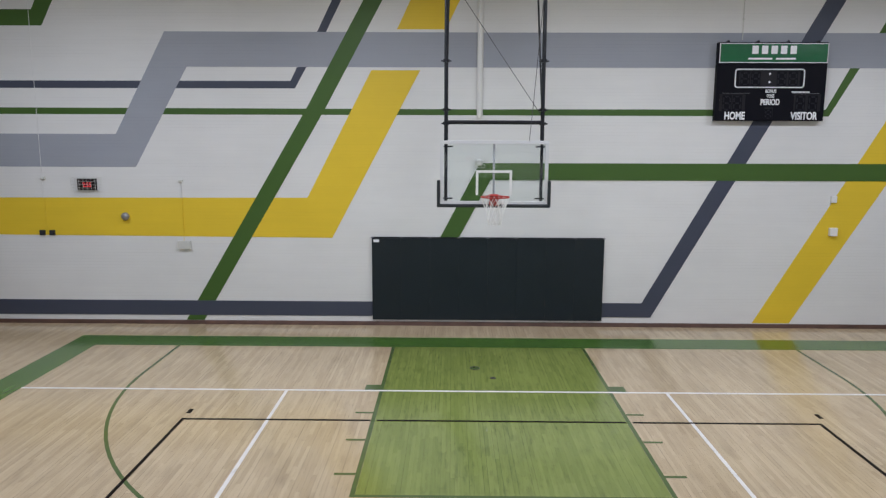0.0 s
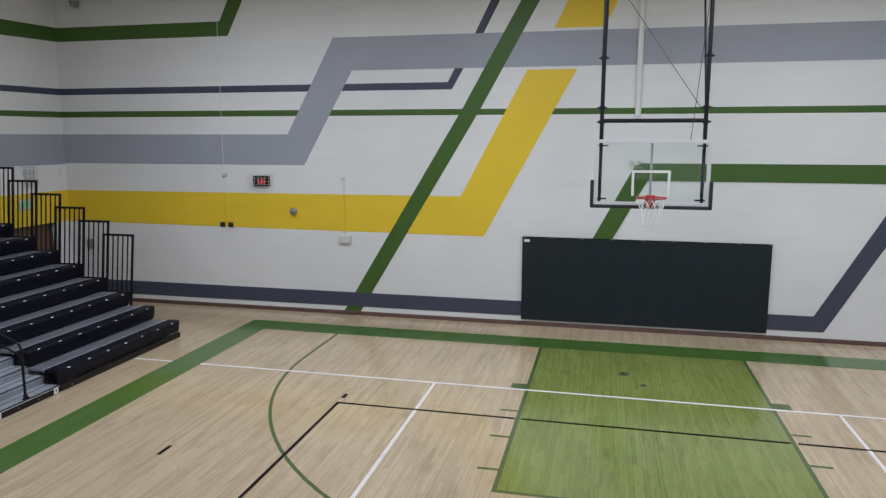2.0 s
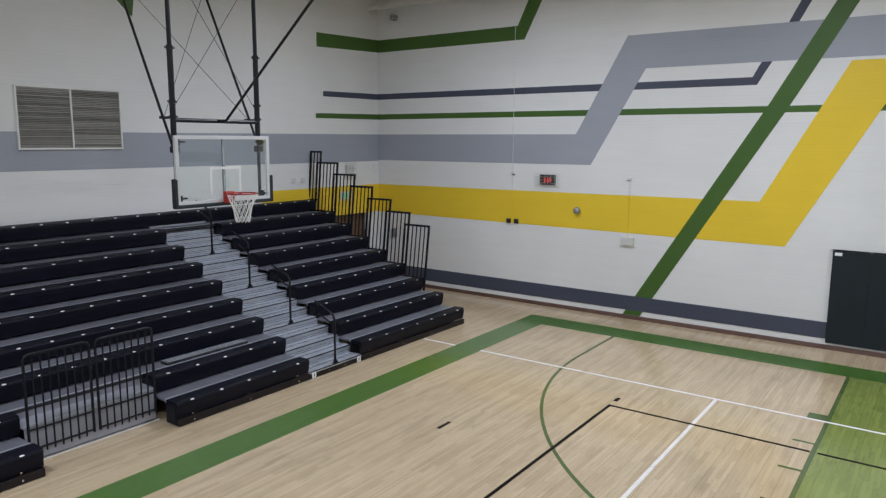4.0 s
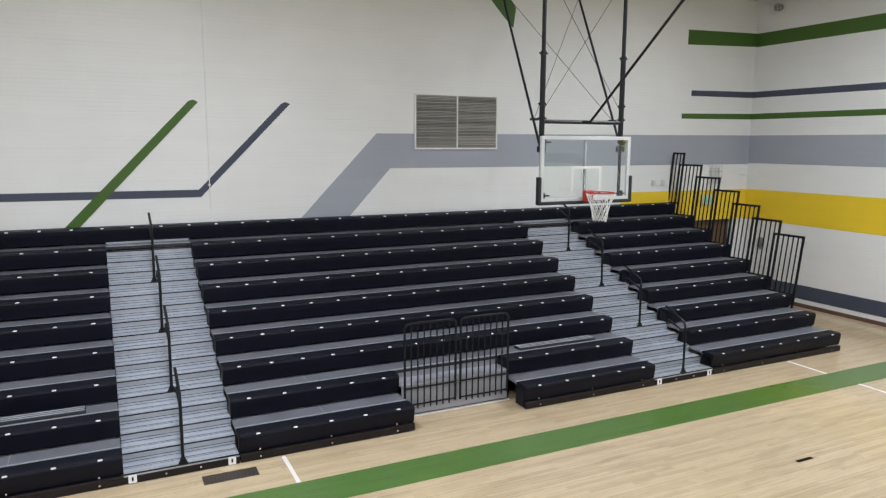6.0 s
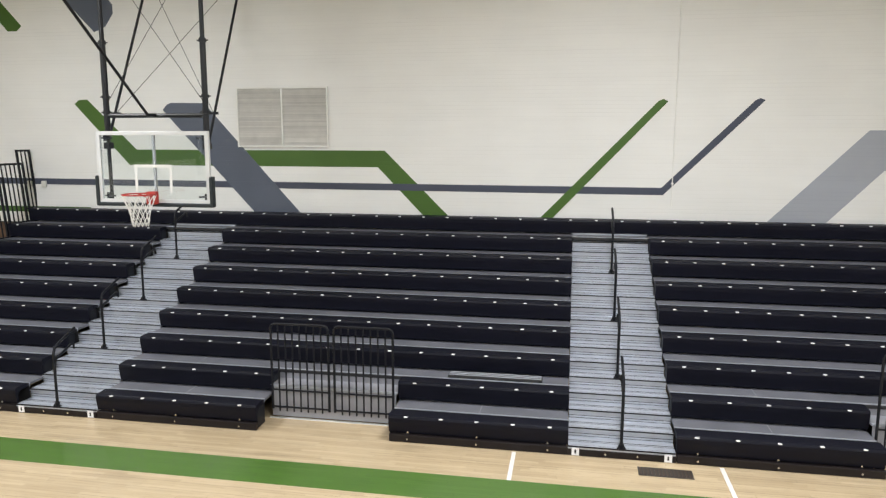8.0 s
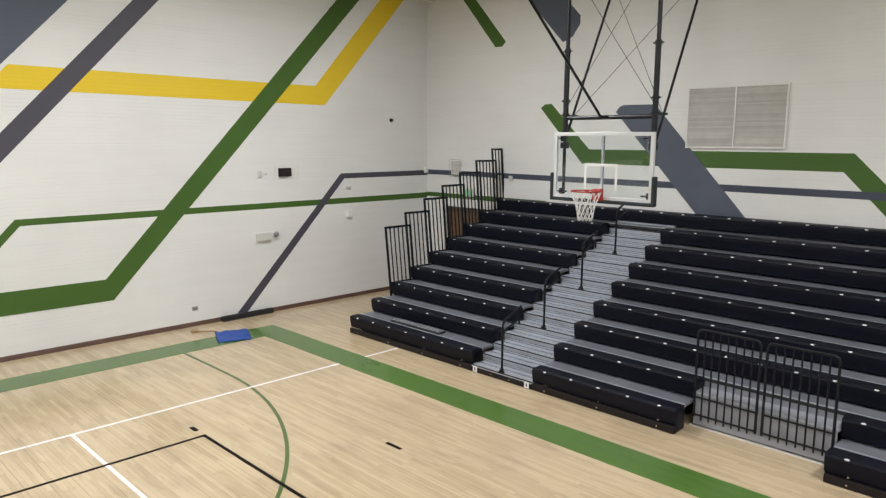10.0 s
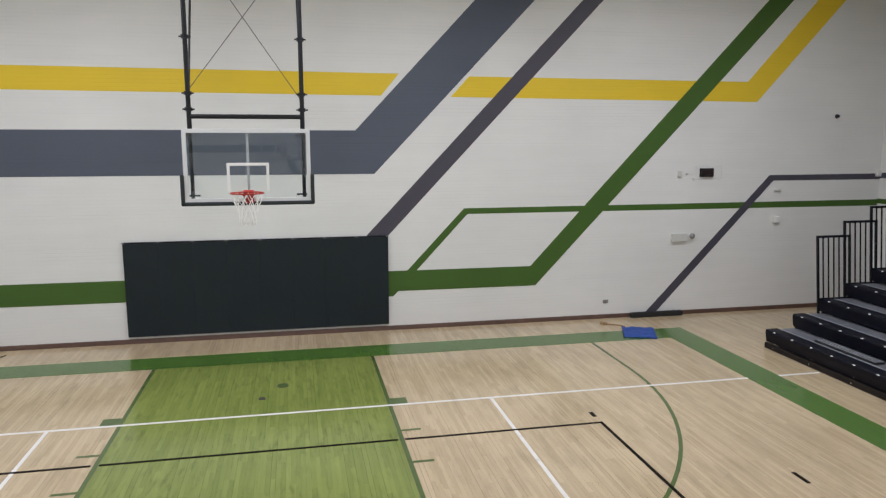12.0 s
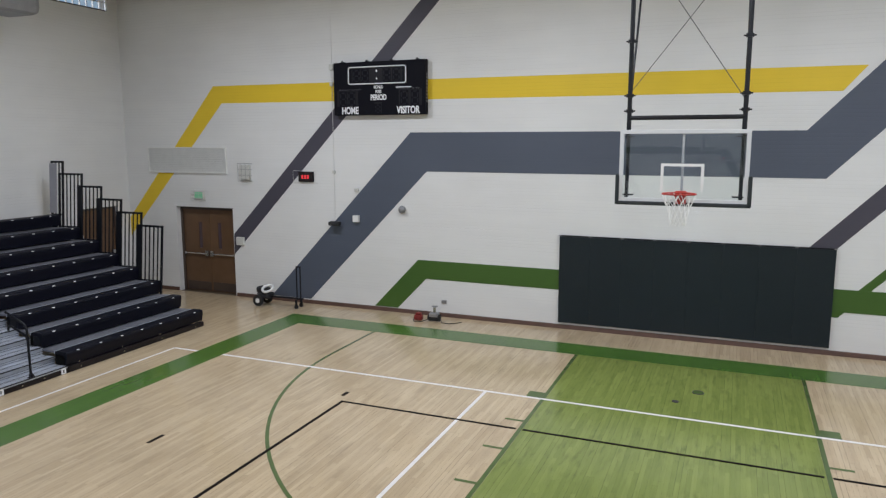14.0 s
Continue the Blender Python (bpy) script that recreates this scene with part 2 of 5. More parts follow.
WHITE, GREY, NAVY = (0.76, 0.76, 0.745), (0.34, 0.36, 0.405), (0.061, 0.070, 0.102)
SLATE, GREEN, YELLOW = (0.09, 0.105, 0.14), (0.058, 0.125, 0.022), (0.79, 0.56, 0.032)
PURPLE = (0.072, 0.068, 0.088)
PAINT = {}
for run in "XY":
    for key, colour in (("white", WHITE), ("grey", GREY), ("navy", NAVY), ("slate", SLATE), ("green", GREEN), ("yellow", YELLOW), ("purple", PURPLE)):
        PAINT[key + run] = brick_paint("painted_brick_" + key, colour, run)
M_FLOOR = maple("maple_floor", (0.70, 0.560, 0.372), (0.385, 0.288, 0.173), contrast=0.48, stains=0.20, fleck=(7.0, 1.3))
M_SUBFLOOR = plain("dark_subfloor", (0.09, 0.06, 0.035), 0.8)
M_LANE = maple("green_stained_maple", (0.292, 0.350, 0.090), (0.138, 0.182, 0.036), contrast=0.55, seams=0.45, stains=0.32, fleck=(15.0, 2.8))
M_BAND = maple("green_floor_paint", (0.090, 0.188, 0.031), (0.056, 0.132, 0.020), rough=0.16, contrast=0.3)
M_LINE_GREEN = plain("green_line_paint", (0.080, 0.126, 0.036), 0.22)
M_LINE_WHITE = plain("white_line_paint", (0.82, 0.79, 0.76), 0.3, vary=0.06)
M_LINE_BLACK = plain("black_line_paint", (0.008, 0.0055, 0.004), 0.4, spec=0.05)
M_CEIL = plain("white_roof_deck", (0.72, 0.71, 0.67), 0.7, vary=0.06, scale=1.0)
M_STEEL_WHITE = plain("white_painted_steel", (0.75, 0.75, 0.72), 0.45, vary=0.05)
M_BASE = plain("brown_base_moulding", (0.105, 0.056, 0.040), 0.5, vary=0.35, scale=3.0)
M_BLACK_STEEL = plain("black_powder_coat", (0.0065, 0.0075, 0.0115), 0.45, spec=0.28, vary=0.2)
M_BLACK_PIPE = plain("black_pipe", (0.009, 0.01, 0.013), 0.4, spec=0.35, vary=0.2)
M_BENCH = plain("black_seat_plastic", (0.0029, 0.0034, 0.0098), 0.5, spec=0.22, vary=0.25, scale=4.0, bump=0.25, bump_scale=160)
M_KICK = plain("black_brown_kick_board", (0.011, 0.008, 0.009), 0.45, spec=0.3, vary=0.2)
M_DECK = plain("grey_deck_board", (0.158, 0.162, 0.186), 0.40, vary=0.2, scale=3.0)
M_RISER = plain("grey_riser_panel", (0.32, 0.325, 0.36), 0.5, vary=0.08)
# also colours the sheets that stand in for shade under the bleacher rows
M_UNDER = plain("dark_parts_and_shade", (0.02, 0.02, 0.022), 0.7)
M_ALU = plain("brushed_aluminium_tread", (0.52, 0.55, 0.61), 0.42, metal=0.5, vary=0.1, scale=5.0)
M_TAG = plain("white_seat_tag", (0.88, 0.89, 0.91), 0.35, vary=0.03)
M_PAD = plain("dark_green_vinyl_pad", (0.0085, 0.016, 0.021), 0.5, spec=0.35, vary=0.1, scale=3.0, bump=0.15, bump_scale=220)
M_WHITE = plain("white_plastic", (0.78, 0.78, 0.76), 0.4, vary=0.04)
M_OFFWHITE = plain("off_white_enamel", (0.62, 0.62, 0.58), 0.5, vary=0.06)
M_GREYMETAL = plain("grey_metal", (0.30, 0.30, 0.31), 0.45, metal=0.5)
M_CABLE = plain("dark_steel_cable", (0.07, 0.07, 0.072), 0.5, metal=0.3)


def louvre_paint(name, colour, spread):
    """Enamelled slats; each has gathered more or less dust than the next."""
    m = plain(name, colour, 0.55, vary=0.10, scale=5.0)
    n, l = m.node_tree.nodes, m.node_tree.links
    hsv = next(k for k in n if k.type == "HUE_SAT")
    feed = hsv.inputs["Value"].links[0].from_socket
    info, ramp, mul = n.new("ShaderNodeObjectInfo"), n.new("ShaderNodeMapRange"), n.new("ShaderNodeMath")
    mul.operation = "MULTIPLY"
    ramp.inputs[3].default_value, ramp.inputs[4].default_value = 1 - spread, 1 + spread
    l.new(info.outputs["Random"], ramp.inputs[0])
    l.new(ramp.outputs[0], mul.inputs[0])
    l.new(feed, mul.inputs[1])
    l.new(mul.outputs[0], hsv.inputs["Value"])
    return m


M_DUSTY = louvre_paint("dusty_louvre", (0.36, 0.345, 0.31), 0.34)
M_PALE_LOUVRE = louvre_paint("pale_louvre", (0.70, 0.685, 0.65), 0.10)
M_CHROME = plain("bright_steel", (0.62, 0.62, 0.62), 0.25, metal=1.0, vary=0.05)
M_RED = plain("orange_red_rim", (0.40, 0.024, 0.015), 0.42, vary=0.06)
M_NET = plain("white_net_cord", (0.82, 0.82, 0.80), 0.8, vary=0.05)
M_PADDING = plain("black_green_edge_padding", (0.012, 0.018, 0.021), 0.55)
M_BOARD = plain("pale_aluminium", (0.66, 0.67, 0.68), 0.4, metal=0.25, vary=0.04)
M_GLASS = clear_glass("backboard_glass")
M_SCORE = plain("black_scoreboard_face", (0.004, 0.004, 0.008), 0.55, spec=0.12, vary=0.1)
M_WINDOW = plain("smoky_window", (0.009, 0.008, 0.011), 0.4, spec=0.25, vary=0.1)
M_DIGIT = plain("unlit_digit", (0.014, 0.014, 0.019), 0.55, spec=0.2)
M_SPONSOR = plain("green_sign_panel", (0.012, 0.13, 0.045), 0.22, vary=0.06)
M_DARKGLASS = plain("dark_display", (0.02, 0.012, 0.012), 0.2)
# glass colour lifted to stand for the light corridor it reflects
M_VISION = plain("vision_glass_with_reflection", (0.085, 0.062, 0.072), 0.15, vary=0.1)
M_LED = glow("red_led", (1.0, 0.05, 0.06), 0.42)
M_EXIT = glow("green_exit_light", (0.22, 0.56, 0.32), 0.18)
M_DOOR = plain("brown_wood_door", (0.130, 0.072, 0.037), 0.42, vary=0.2, scale=3.0)
M_FRAME = plain("dark_brown_door_frame", (0.065, 0.045, 0.035), 0.45)
M_RUBBER = plain("black_rubber", (0.015, 0.015, 0.015), 0.8)
M_BLUE = plain("blue_fabric", (0.014, 0.066, 0.33), 0.6, vary=0.15, scale=10)
M_WOODTOOL = plain("worn_wood_handle", (0.34, 0.22, 0.11), 0.6)
M_REDBOX = plain("dull_red_plastic", (0.20, 0.014, 0.012), 0.45)
M_GRILLE = plain("dark_floor_grille", (0.05, 0.045, 0.04), 0.5)
M_BLOCK = clear_glass("glass_block", (0.96, 0.98, 1.0), 0.25)

# ---------------- room shell ----------------


def wall(name, at, u0, u1, z0, z1, holes, material, label):
    """A wall 0.3 m thick with openings; at(u, z, d): the point d metres into the room. holes: (u0, u1, z0, z1)."""
    bm = bmesh.new()
    us = sorted({u0, u1, *(h[0] for h in holes), *(h[1] for h in holes)})
    zs = sorted({z0, z1, *(h[2] for h in holes), *(h[3] for h in holes)})
    cache = {}

    def v(u, z, d):
        k = (round(u, 4), round(z, 4), d)
        if k not in cache:
            cache[k] = bm.verts.new(at(u, z, d))
        return cache[k]

    def solid(i, j):
        if not (0 <= i < len(us) - 1 and 0 <= j < len(zs) - 1):
            return False
        cu, cz = (us[i] + us[i + 1]) / 2, (zs[j] + zs[j + 1]) / 2
        return not any(h[0] < cu < h[1] and h[2] < cz < h[3] for h in holes)

    for i in range(len(us) - 1):
        for j in range(len(zs) - 1):
            if not solid(i, j):
                continue
            a, b, c, d = us[i], us[i + 1], zs[j], zs[j + 1]
            for t in (0, -0.3):
                bm.faces.new((v(a, c, t), v(b, c, t), v(b, d, t), v(a, d, t)))
            for ok, p, q in ((solid(i - 1, j), (a, c), (a, d)), (solid(i + 1, j), (b, c), (b, d)), (solid(i, j - 1), (a, c), (b, c)), (solid(i, j + 1), (a, d), (b, d))):
                if not ok:
                    bm.faces.new((v(*p, 0), v(*q, 0), v(*q, -0.3), v(*p, -0.3)))
    ob = part(name, bm, material)
    return tagged(ob, label, "wall", kind="structure")


AT = {
    "A": lambda u, z, d: (u, Y_A - d, z),
    "C": lambda u, z, d: (u, Y_C + d, z),
    "W": lambda u, z, d: (X_W + d, u, z),
    "E": lambda u, z, d: (X_E - d, u, z),
}
DOOR_C, DOOR_WN, DOOR_WS = (10.64, 12.40, 0.0, 2.18), (12.05, 13.83, 0.0, 2.14), (-13.65, -11.87, 0.0, 2.14)
DOOR_E = (-13.90, -12.82, 0.0, 2.17)
WINDOW_E = (-14.02, -4.4, 6.98, 7.75)
wall_north = wall("wall_north", AT["A"], X_W, X_E, 0, Z_TOP, [], PAINT["whiteX"], "white painted brick wall with a mural of coloured stripes")
wall_south = wall("wall_south", AT["C"], X_W, X_E, 0, Z_TOP, [DOOR_C], PAINT["whiteX"], "white painted brick wall with slate, yellow and green stripes")
wall_west = wall("wall_west", AT["W"], Y_C, Y_A, 0, Z_TOP, [DOOR_WN, DOOR_WS], PAINT["whiteY"], "white painted brick wall with stripes above the bleachers")
wall_east = wall("wall_east", AT["E"], Y_C, Y_A, 0, Z_TOP, [WINDOW_E, DOOR_E], PAINT["whiteY"], "plain white painted brick wall with a high window band")
floor = part("floor", boxed(X_W - 0.3, X_E + 0.3, Y_C - 0.3, Y_A + 0.3, -0.2, -0.004), M_SUBFLOOR)
tagged(floor, "varnished light maple gymnasium floor with painted court lines", "floor", kind="structure")
ceiling = part("ceiling", boxed(X_W - 0.3, X_E + 0.3, Y_C - 0.3, Y_A + 0.3, Z_TOP, Z_TOP + 0.2), M_CEIL)
tagged(ceiling, "off-white metal roof deck over the gymnasium", "ceiling", kind="structure")

WALLS = {"A": wall_north, "C": wall_south, "W": wall_west}


def stripe(side, colour, layer, poly):
    """A painted stripe: a thin film on the wall; higher layers lie over lower ones."""
    run = "Y" if side == "W" else "X"
    bm = prism(bmesh.new(), poly, AT[side], 0.0, 0.003 + 0.003 * layer)
    part("painted_stripe", bm, PAINT[colour + run], WALLS[side], colour.replace("purple", "dark slate") + " painted stripe")


L, R = X_W, X_E
stripe("A", "green", 0, [(L, 6.55), (-9.35, 6.56), (-8.69, 7.9), (-8.29, 7.9), (-9.16, 6.24), (L, 6.23)])
stripe("A", "navy", 0, [(L, 5.14), (-4.10, 5.15), (-3.87, 5.59), (-3.67, 5.59), (-4.01, 5.00), (L, 4.99)])
stripe("A", "navy", 0, [(-3.55, 6.08), (-2.63, 7.9), (-2.42, 7.9), (-3.37, 6.08)])
stripe("A", "green", 0, [(L, 4.60), (-0.26, 4.59), (-0.26, 4.47), (L, 4.46)])
stripe("A", "green", 0, [(-0.14, 4.59), (6.88, 4.61), (7.38, 5.59), (7.58, 5.59), (6.95, 4.47), (-0.14, 4.47)])
stripe("A", "green", 0, [(7.79, 6.07), (8.75, 7.9), (8.97, 7.9), (8.00, 6.07)])
stripe("A", "grey", 1, [(L, 4.06), (-7.78, 4.06), (-6.65, 6.13), (-0.26, 6.12), (-0.26, 5.43), (-6.23, 5.43), (-7.40, 3.38), (L, 3.37)])
stripe("A", "grey", 1, [(-0.14, 6.12), (R, 6.13), (R, 5.44), (-0.14, 5.43)])
stripe("A", "yellow", 1, [(L, 2.71), (-3.81, 2.75), (-2.43, 5.37), (-1.43, 5.37), (-3.30, 1.90), (L, 1.95)])
stripe("A", "yellow", 0, [(-1.90, 6.18), (-1.07, 7.9), (-0.05, 7.9), (-0.91, 6.18)])
stripe("A", "yellow", 0, [(5.69, 0.10), (8.70, 5.38), (9.64, 5.38), (6.48, 0.10)])
stripe("A", "green", 2, [(-6.50, 0.09), (-3.77, 4.62), (-1.93, 7.9), (-1.55, 7.9), (-3.38, 4.62), (-6.11, 0.09)])
stripe("A", "navy", 3, [(L, 0.52), (3.31, 0.52), (5.42, 4.38), (7.33, 7.9), (7.72, 7.9), (5.80, 4.36), (3.51, 0.21), (L, 0.19)])
stripe("A", "green", 4, [(-1.26, 1.44), (-0.19, 3.49), (R, 3.52), (R, 3.16), (0.04, 3.14), (-0.87, 1.44)])


stripe("W", "green", 0, [(Y_A, 6.56), (12.0, 6.50), (12.0, 6.16), (Y_A, 6.24)])
stripe("W", "green", 0, [(5.45, 7.9), (6.71, 6.65), (7.0, 6.36), (7.19, 6.19), (7.25, 6.59), (7.16, 6.71), (6.05, 7.9)])
stripe("W", "navy", 0, [(Y_A, 5.14), (12.19, 5.11), (12.19, 4.98), (Y_A, 4.99)])
stripe("W", "green", 0, [(Y_A, 4.60), (11.92, 4.56), (11.92, 4.44), (Y_A, 4.46)])
stripe("W", "grey", 0, [(Y_A, 4.06), (4.17, 4.02), (2.2, 1.97), (3.16, 1.97), (4.45, 3.35), (Y_A, 3.34)])
stripe("W", "yellow", 0, [(Y_A, 2.71), (10.4, 2.72), (9.7, 1.98), (Y_A, 1.96)])
stripe("W", "green", 0, [(-10.60, 4.55), (-10.50, 4.63), (-10.31, 4.64), (-9.28, 3.65), (-4.16, 3.65), (-2.3, 1.8), (-2.8, 1.8), (-4.30, 3.34), (-9.45, 3.34)])
stripe("W", "navy", 1, [(Y_C, 3.06), (0.87, 3.02), (2.35, 4.53), (2.42, 4.56), (2.51, 4.53), (0.90, 2.89), (Y_C, 2.94)])
stripe("W", "green", 2, [(0.76, 4.53), (0.84, 4.56), (0.92, 4.52), (-1.62, 1.8), (-1.86, 1.8)])
stripe("W", "slate", 3, [(-8.66, 4.42), (-8.58, 4.52), (-8.48, 4.56), (-7.78, 4.55), (-5.27, 1.8), (-6.2, 1.8)])
stripe("W", "slate", 0, [(-11.95, 7.9), (-11.05, 7.9), (-9.62, 6.46), (-9.62, 6.28), (-9.80, 6.04), (-10.05, 5.94)])
stripe("W", "green", 0, [(-13.65, 7.9), (-13.3, 7.9), (-11.67, 6.10), (-11.78, 6.0), (-11.99, 6.0)])
stripe("W", "green", 0, [(Y_C, 2.47), (-10.4, 2.47), (-10.4, 2.35), (Y_C, 2.36)])

stripe("C", "yellow", 0, [(R, 1.84), (11.05, 5.11), (-2.65, 5.06), (-2.30, 4.64), (10.82, 4.70), (R, 1.37)])
stripe("C", "yellow", 0, [(-4.04, 5.03), (-10.17, 5.02), (-12.77, 7.9), (-13.45, 7.9), (-10.42, 4.60), (-3.67, 4.63)])
stripe("C", "purple", 1, [(10.62, 1.55), (4.40, 7.9), (3.95, 7.9), (10.63, 1.05)])
stripe("C", "slate", 1, [(9.56, 0.11), (5.83, 3.985), (-1.795, 3.98), (-5.49, 7.9), (-6.68, 7.9), (-2.15, 3.145), (5.455, 3.155), (8.46, 0.11)])
stripe("C", "purple", 1, [(-1.65, 1.59), (-7.65, 7.9), (-8.07, 7.9), (-2.08, 1.58)])
stripe("C", "green", 0, [(-2.30, 0.69), (-3.95, 2.435), (L, 2.45), (L, 2.31), (-4.02, 2.32), (-2.50, 0.69)])
stripe("C", "purple", 1, [(L, 3.04), (-10.85, 3.03), (-7.99, 0.05), (-8.24, 0.05), (-10.95, 2.91), (L, 2.91)])
stripe("C", "green", 2, [(6.75, 0.10), (5.67, 1.22), (-5.37, 1.20), (-11.67, 7.9), (-12.25, 7.9), (-5.49, 0.79), (5.48, 0.81), (6.17, 0.10)])

# brown base moulding along the walls
base_runs = [("A", X_W, X_E), ("C", X_W, 10.6), ("C", 12.44, X_E), ("W", Y_C, -13.69), ("W", -11.83, 12.01), ("W", 13.87, Y_A), ("E", Y_C, -13.94), ("E", -12.78, Y_A)]
for side, a, b in base_runs:
    prof = [(0.0, 0.03), (0.015, 0.03), (0.07, 0.02), (0.085, 0.012), (0.085, 0.0), (0.0, 0.0)]
    bm = bmesh.new()
    ends = [[bm.verts.new(AT[side](u, z, d)) for z, d in prof] for u in (a, b)]
    for i in range(len(prof)):
        j = (i + 1) % len(prof)
        bm.faces.new((ends[0][i], ends[0][j], ends[1][j], ends[1][i]))
    bm.faces.new(ends[0])
    bm.faces.new(ends[1][::-1])
    tagged(part("baseboard", bm, M_BASE), "brown vented base moulding along the floor", "baseboard", kind="structure")

# roof joists: white open-web trusses under the deck
joist = thing("roof_joist", "white painted open-web steel roof joist", "joist", "roof joists", at=(0, 13.95, 0))
part("bottom_chord", boxed(X_W, X_E, -0.05, 0.05, 7.28, 7.36), M_STEEL_WHITE, joist)
part("top_chord", boxed(X_W, X_E, -0.05, 0.05, 8.2, 8.28), M_STEEL_WHITE, joist)
web = [(X_W + 0.6 * i, 0, 7.34 if i % 2 else 8.22) for i in range(47)]
part("web", tubed(web, 0.018, 6), M_STEEL_WHITE, joist)
for i in range(1, 16):
    copy_thing(joist, pose(0, 13.95 - 1.87 * i, 0))

# ---------------- court markings, as thin paint on the floor ----------------


def flat(poly, z, material, label):
    bm = prism(bmesh.new(), poly, lambda u, v, h: (u, v, h), 0.0, z)
    return part("court_line", bm, material, floor, label)


def bar(x0, y0, x1, y1, w, z, material, label):
    d = Vector((x1 - x0, y1 - y0, 0)).normalized()
    s = Vector((-d.y, d.x, 0)) * w / 2
    p = [(x0 + s.x, y0 + s.y), (x0 - s.x, y0 - s.y), (x1 - s.x, y1 - s.y), (x1 + s.x, y1 + s.y)]
    return flat(p, z, material, label)


BX, BY, IX, IY, LX = 8.26, 13.28, 7.69, 12.63, -0.05
for s in (-1, 1):
    flat([(-BX, s * BY), (BX, s * BY), (IX, s * IY), (-IX, s * IY)], 0.0040, M_BAND, "wide green baseline band")
    flat([(s * BX, -BY), (s * BX, BY), (s * IX, IY), (s * IX, -IY)], 0.0040, M_BAND, "wide green sideline band")
    # lane
    flat([(LX - 1.80, s * IY), (LX + 1.80, s * IY), (LX + 1.80, s * 6.84), (LX - 1.80, s * 6.84)], 0.0015, M_LANE, "green stained free throw lane")
    for e in (-1, 1):
        bar(LX + e * 1.83, s * IY, LX + e * 1.83, s * 6.82, 0.055, 0.0032, M_LINE_GREEN, "green lane line")
        flat([(LX + e * 1.86, s * 10.25), (LX + e * 2.10, s * 10.25), (LX + e * 2.10, s * 10.49), (LX + e * 1.86, s * 10.49)], 0.0032, M_LINE_GREEN, "green lane block")
        for y in (9.30, 8.35, 7.37):
            bar(LX + e * 1.86, s * y, LX + e * 2.12, s * y, 0.05, 0.0032, M_LINE_GREEN, "green lane tick")
        # service marks and spare ticks
        bar(e * 4.62, s * 9.22, e * 4.62, s * 9.38, 0.06, 0.0050, M_LINE_BLACK, "short black service mark")
        tick_x, tick_y = (6.05 if e > 0 else -6.18), (7.055 if e < 0 and s < 0 else 6.93)
        bar(tick_x, s * (tick_y - 0.135), tick_x, s * (tick_y + 0.135), 0.05, 0.0050, M_LINE_BLACK, "short black tick")
        bar(e * 4.62 - (0.12 if e > 0 else 0), 0.0, e * 4.62 - (0.12 if e > 0 else 0), s * 9.03, 0.045, 0.0050, M_LINE_BLACK, "black volleyball side line")
    bar(LX - 1.86, s * 6.84, LX + 1.86, s * 6.84, 0.055, 0.0034, M_LINE_GREEN, "green free throw line")
    for x0, x1 in ((-4.64, LX - 1.868), (LX - 1.775, LX + 1.79), (LX + 1.885, 4.52)):
        bar(x0, s * 9.01, x1, s * 9.01, 0.045, 0.0050, M_LINE_BLACK, "black volleyball end line")
    bar(-9.02, s * 10.22, 8.80, s * 10.22, 0.055, 0.0038, M_LINE_WHITE, "white cross court side line")
    for x in (-3.395, 2.675):
        bar(x, s * 10.2, x, 1.17 if s > 0 else -1.33, 0.05, 0.0037, M_LINE_WHITE, "white attack line")
    # three point arc
    cy, r, w = 11.03, 5.97, 0.025
    half = [math.radians(a) for a in range(0, 181, 3)]
    for part_of in (0, 1):
        arc = half[: 31] if part_of == 0 else half[30:]
        outer = [(LX - 0.03 + (r + w) * math.cos(a), s * (cy - (r + w) * math.sin(a))) for a in arc]
        inner = [(LX - 0.03 + (r - w) * math.cos(a), s * (cy - (r - w) * math.sin(a))) for a in reversed(arc)]
        flat(outer + inner, 0.0034, M_LINE_GREEN, "green three point arc")
    for e in (-1, 1):
        bar(LX - 0.03 + e * r, s * cy, LX - 0.03 + e * r, s * IY, 0.05, 0.0034, M_LINE_GREEN, "green three point line")
    # floor plates in the lane
    for px, py, pr in ((-0.345, 11.38, 0.085), (-0.055, 10.86, 0.045)):
        disc_bm = disc(bmesh.new(), (px, s * py, 0), pr, (0, 0, 1), 0.005, 20)
        part("floor_plate", disc_bm, M_GRILLE if pr < 0.06 else M_LINE_GREEN, floor, "round floor socket plate")
        ring = tubed([(px + pr * math.cos(a), s * py + pr * math.sin(a), 0.004) for a in [i * math.pi / 12 for i in range(24)]], 0.006, 6, True)
        part("plate_ring", ring, M_GRILLE, floor)
for y in (-1.31, 1.15):
    bar(-9.02, y, 8.80, y, 0.05, 0.0038, M_LINE_WHITE, "white cross court side line")
bar(8.80, 10.22, 8.80, -10.22, 0.045, 0.0036, M_LINE_WHITE, "white cross court end line")
grille = thing("floor_vent", "dark slotted metal floor vent", "vent", at=(-8.77, 0.475, 0))
part("frame", boxed(-0.11, 0.11, -0.31, 0.31, 0.0, 0.006), M_GRILLE, grille)
slot = finish(boxed(-0.09, 0.09, -0.012, 0.012, 0.006, 0.011), "slat", M_FRAME)
for i in range(14):
    part("slat", slot, None, grille).location = (0, -0.28 + 0.043 * i, 0)

# ---------------- bleachers ----------------
RUN, RISE, FRONT, SEAT0 = 0.545, 0.263, -9.06, 0.348
AISLES = ((-8.38, -7.11), (-0.65, 0.63), (7.15, 8.42))
NOTCHES = ((-4.74, -2.93), (2.94, 4.70))
END_S, END_N = -11.69, 11.68


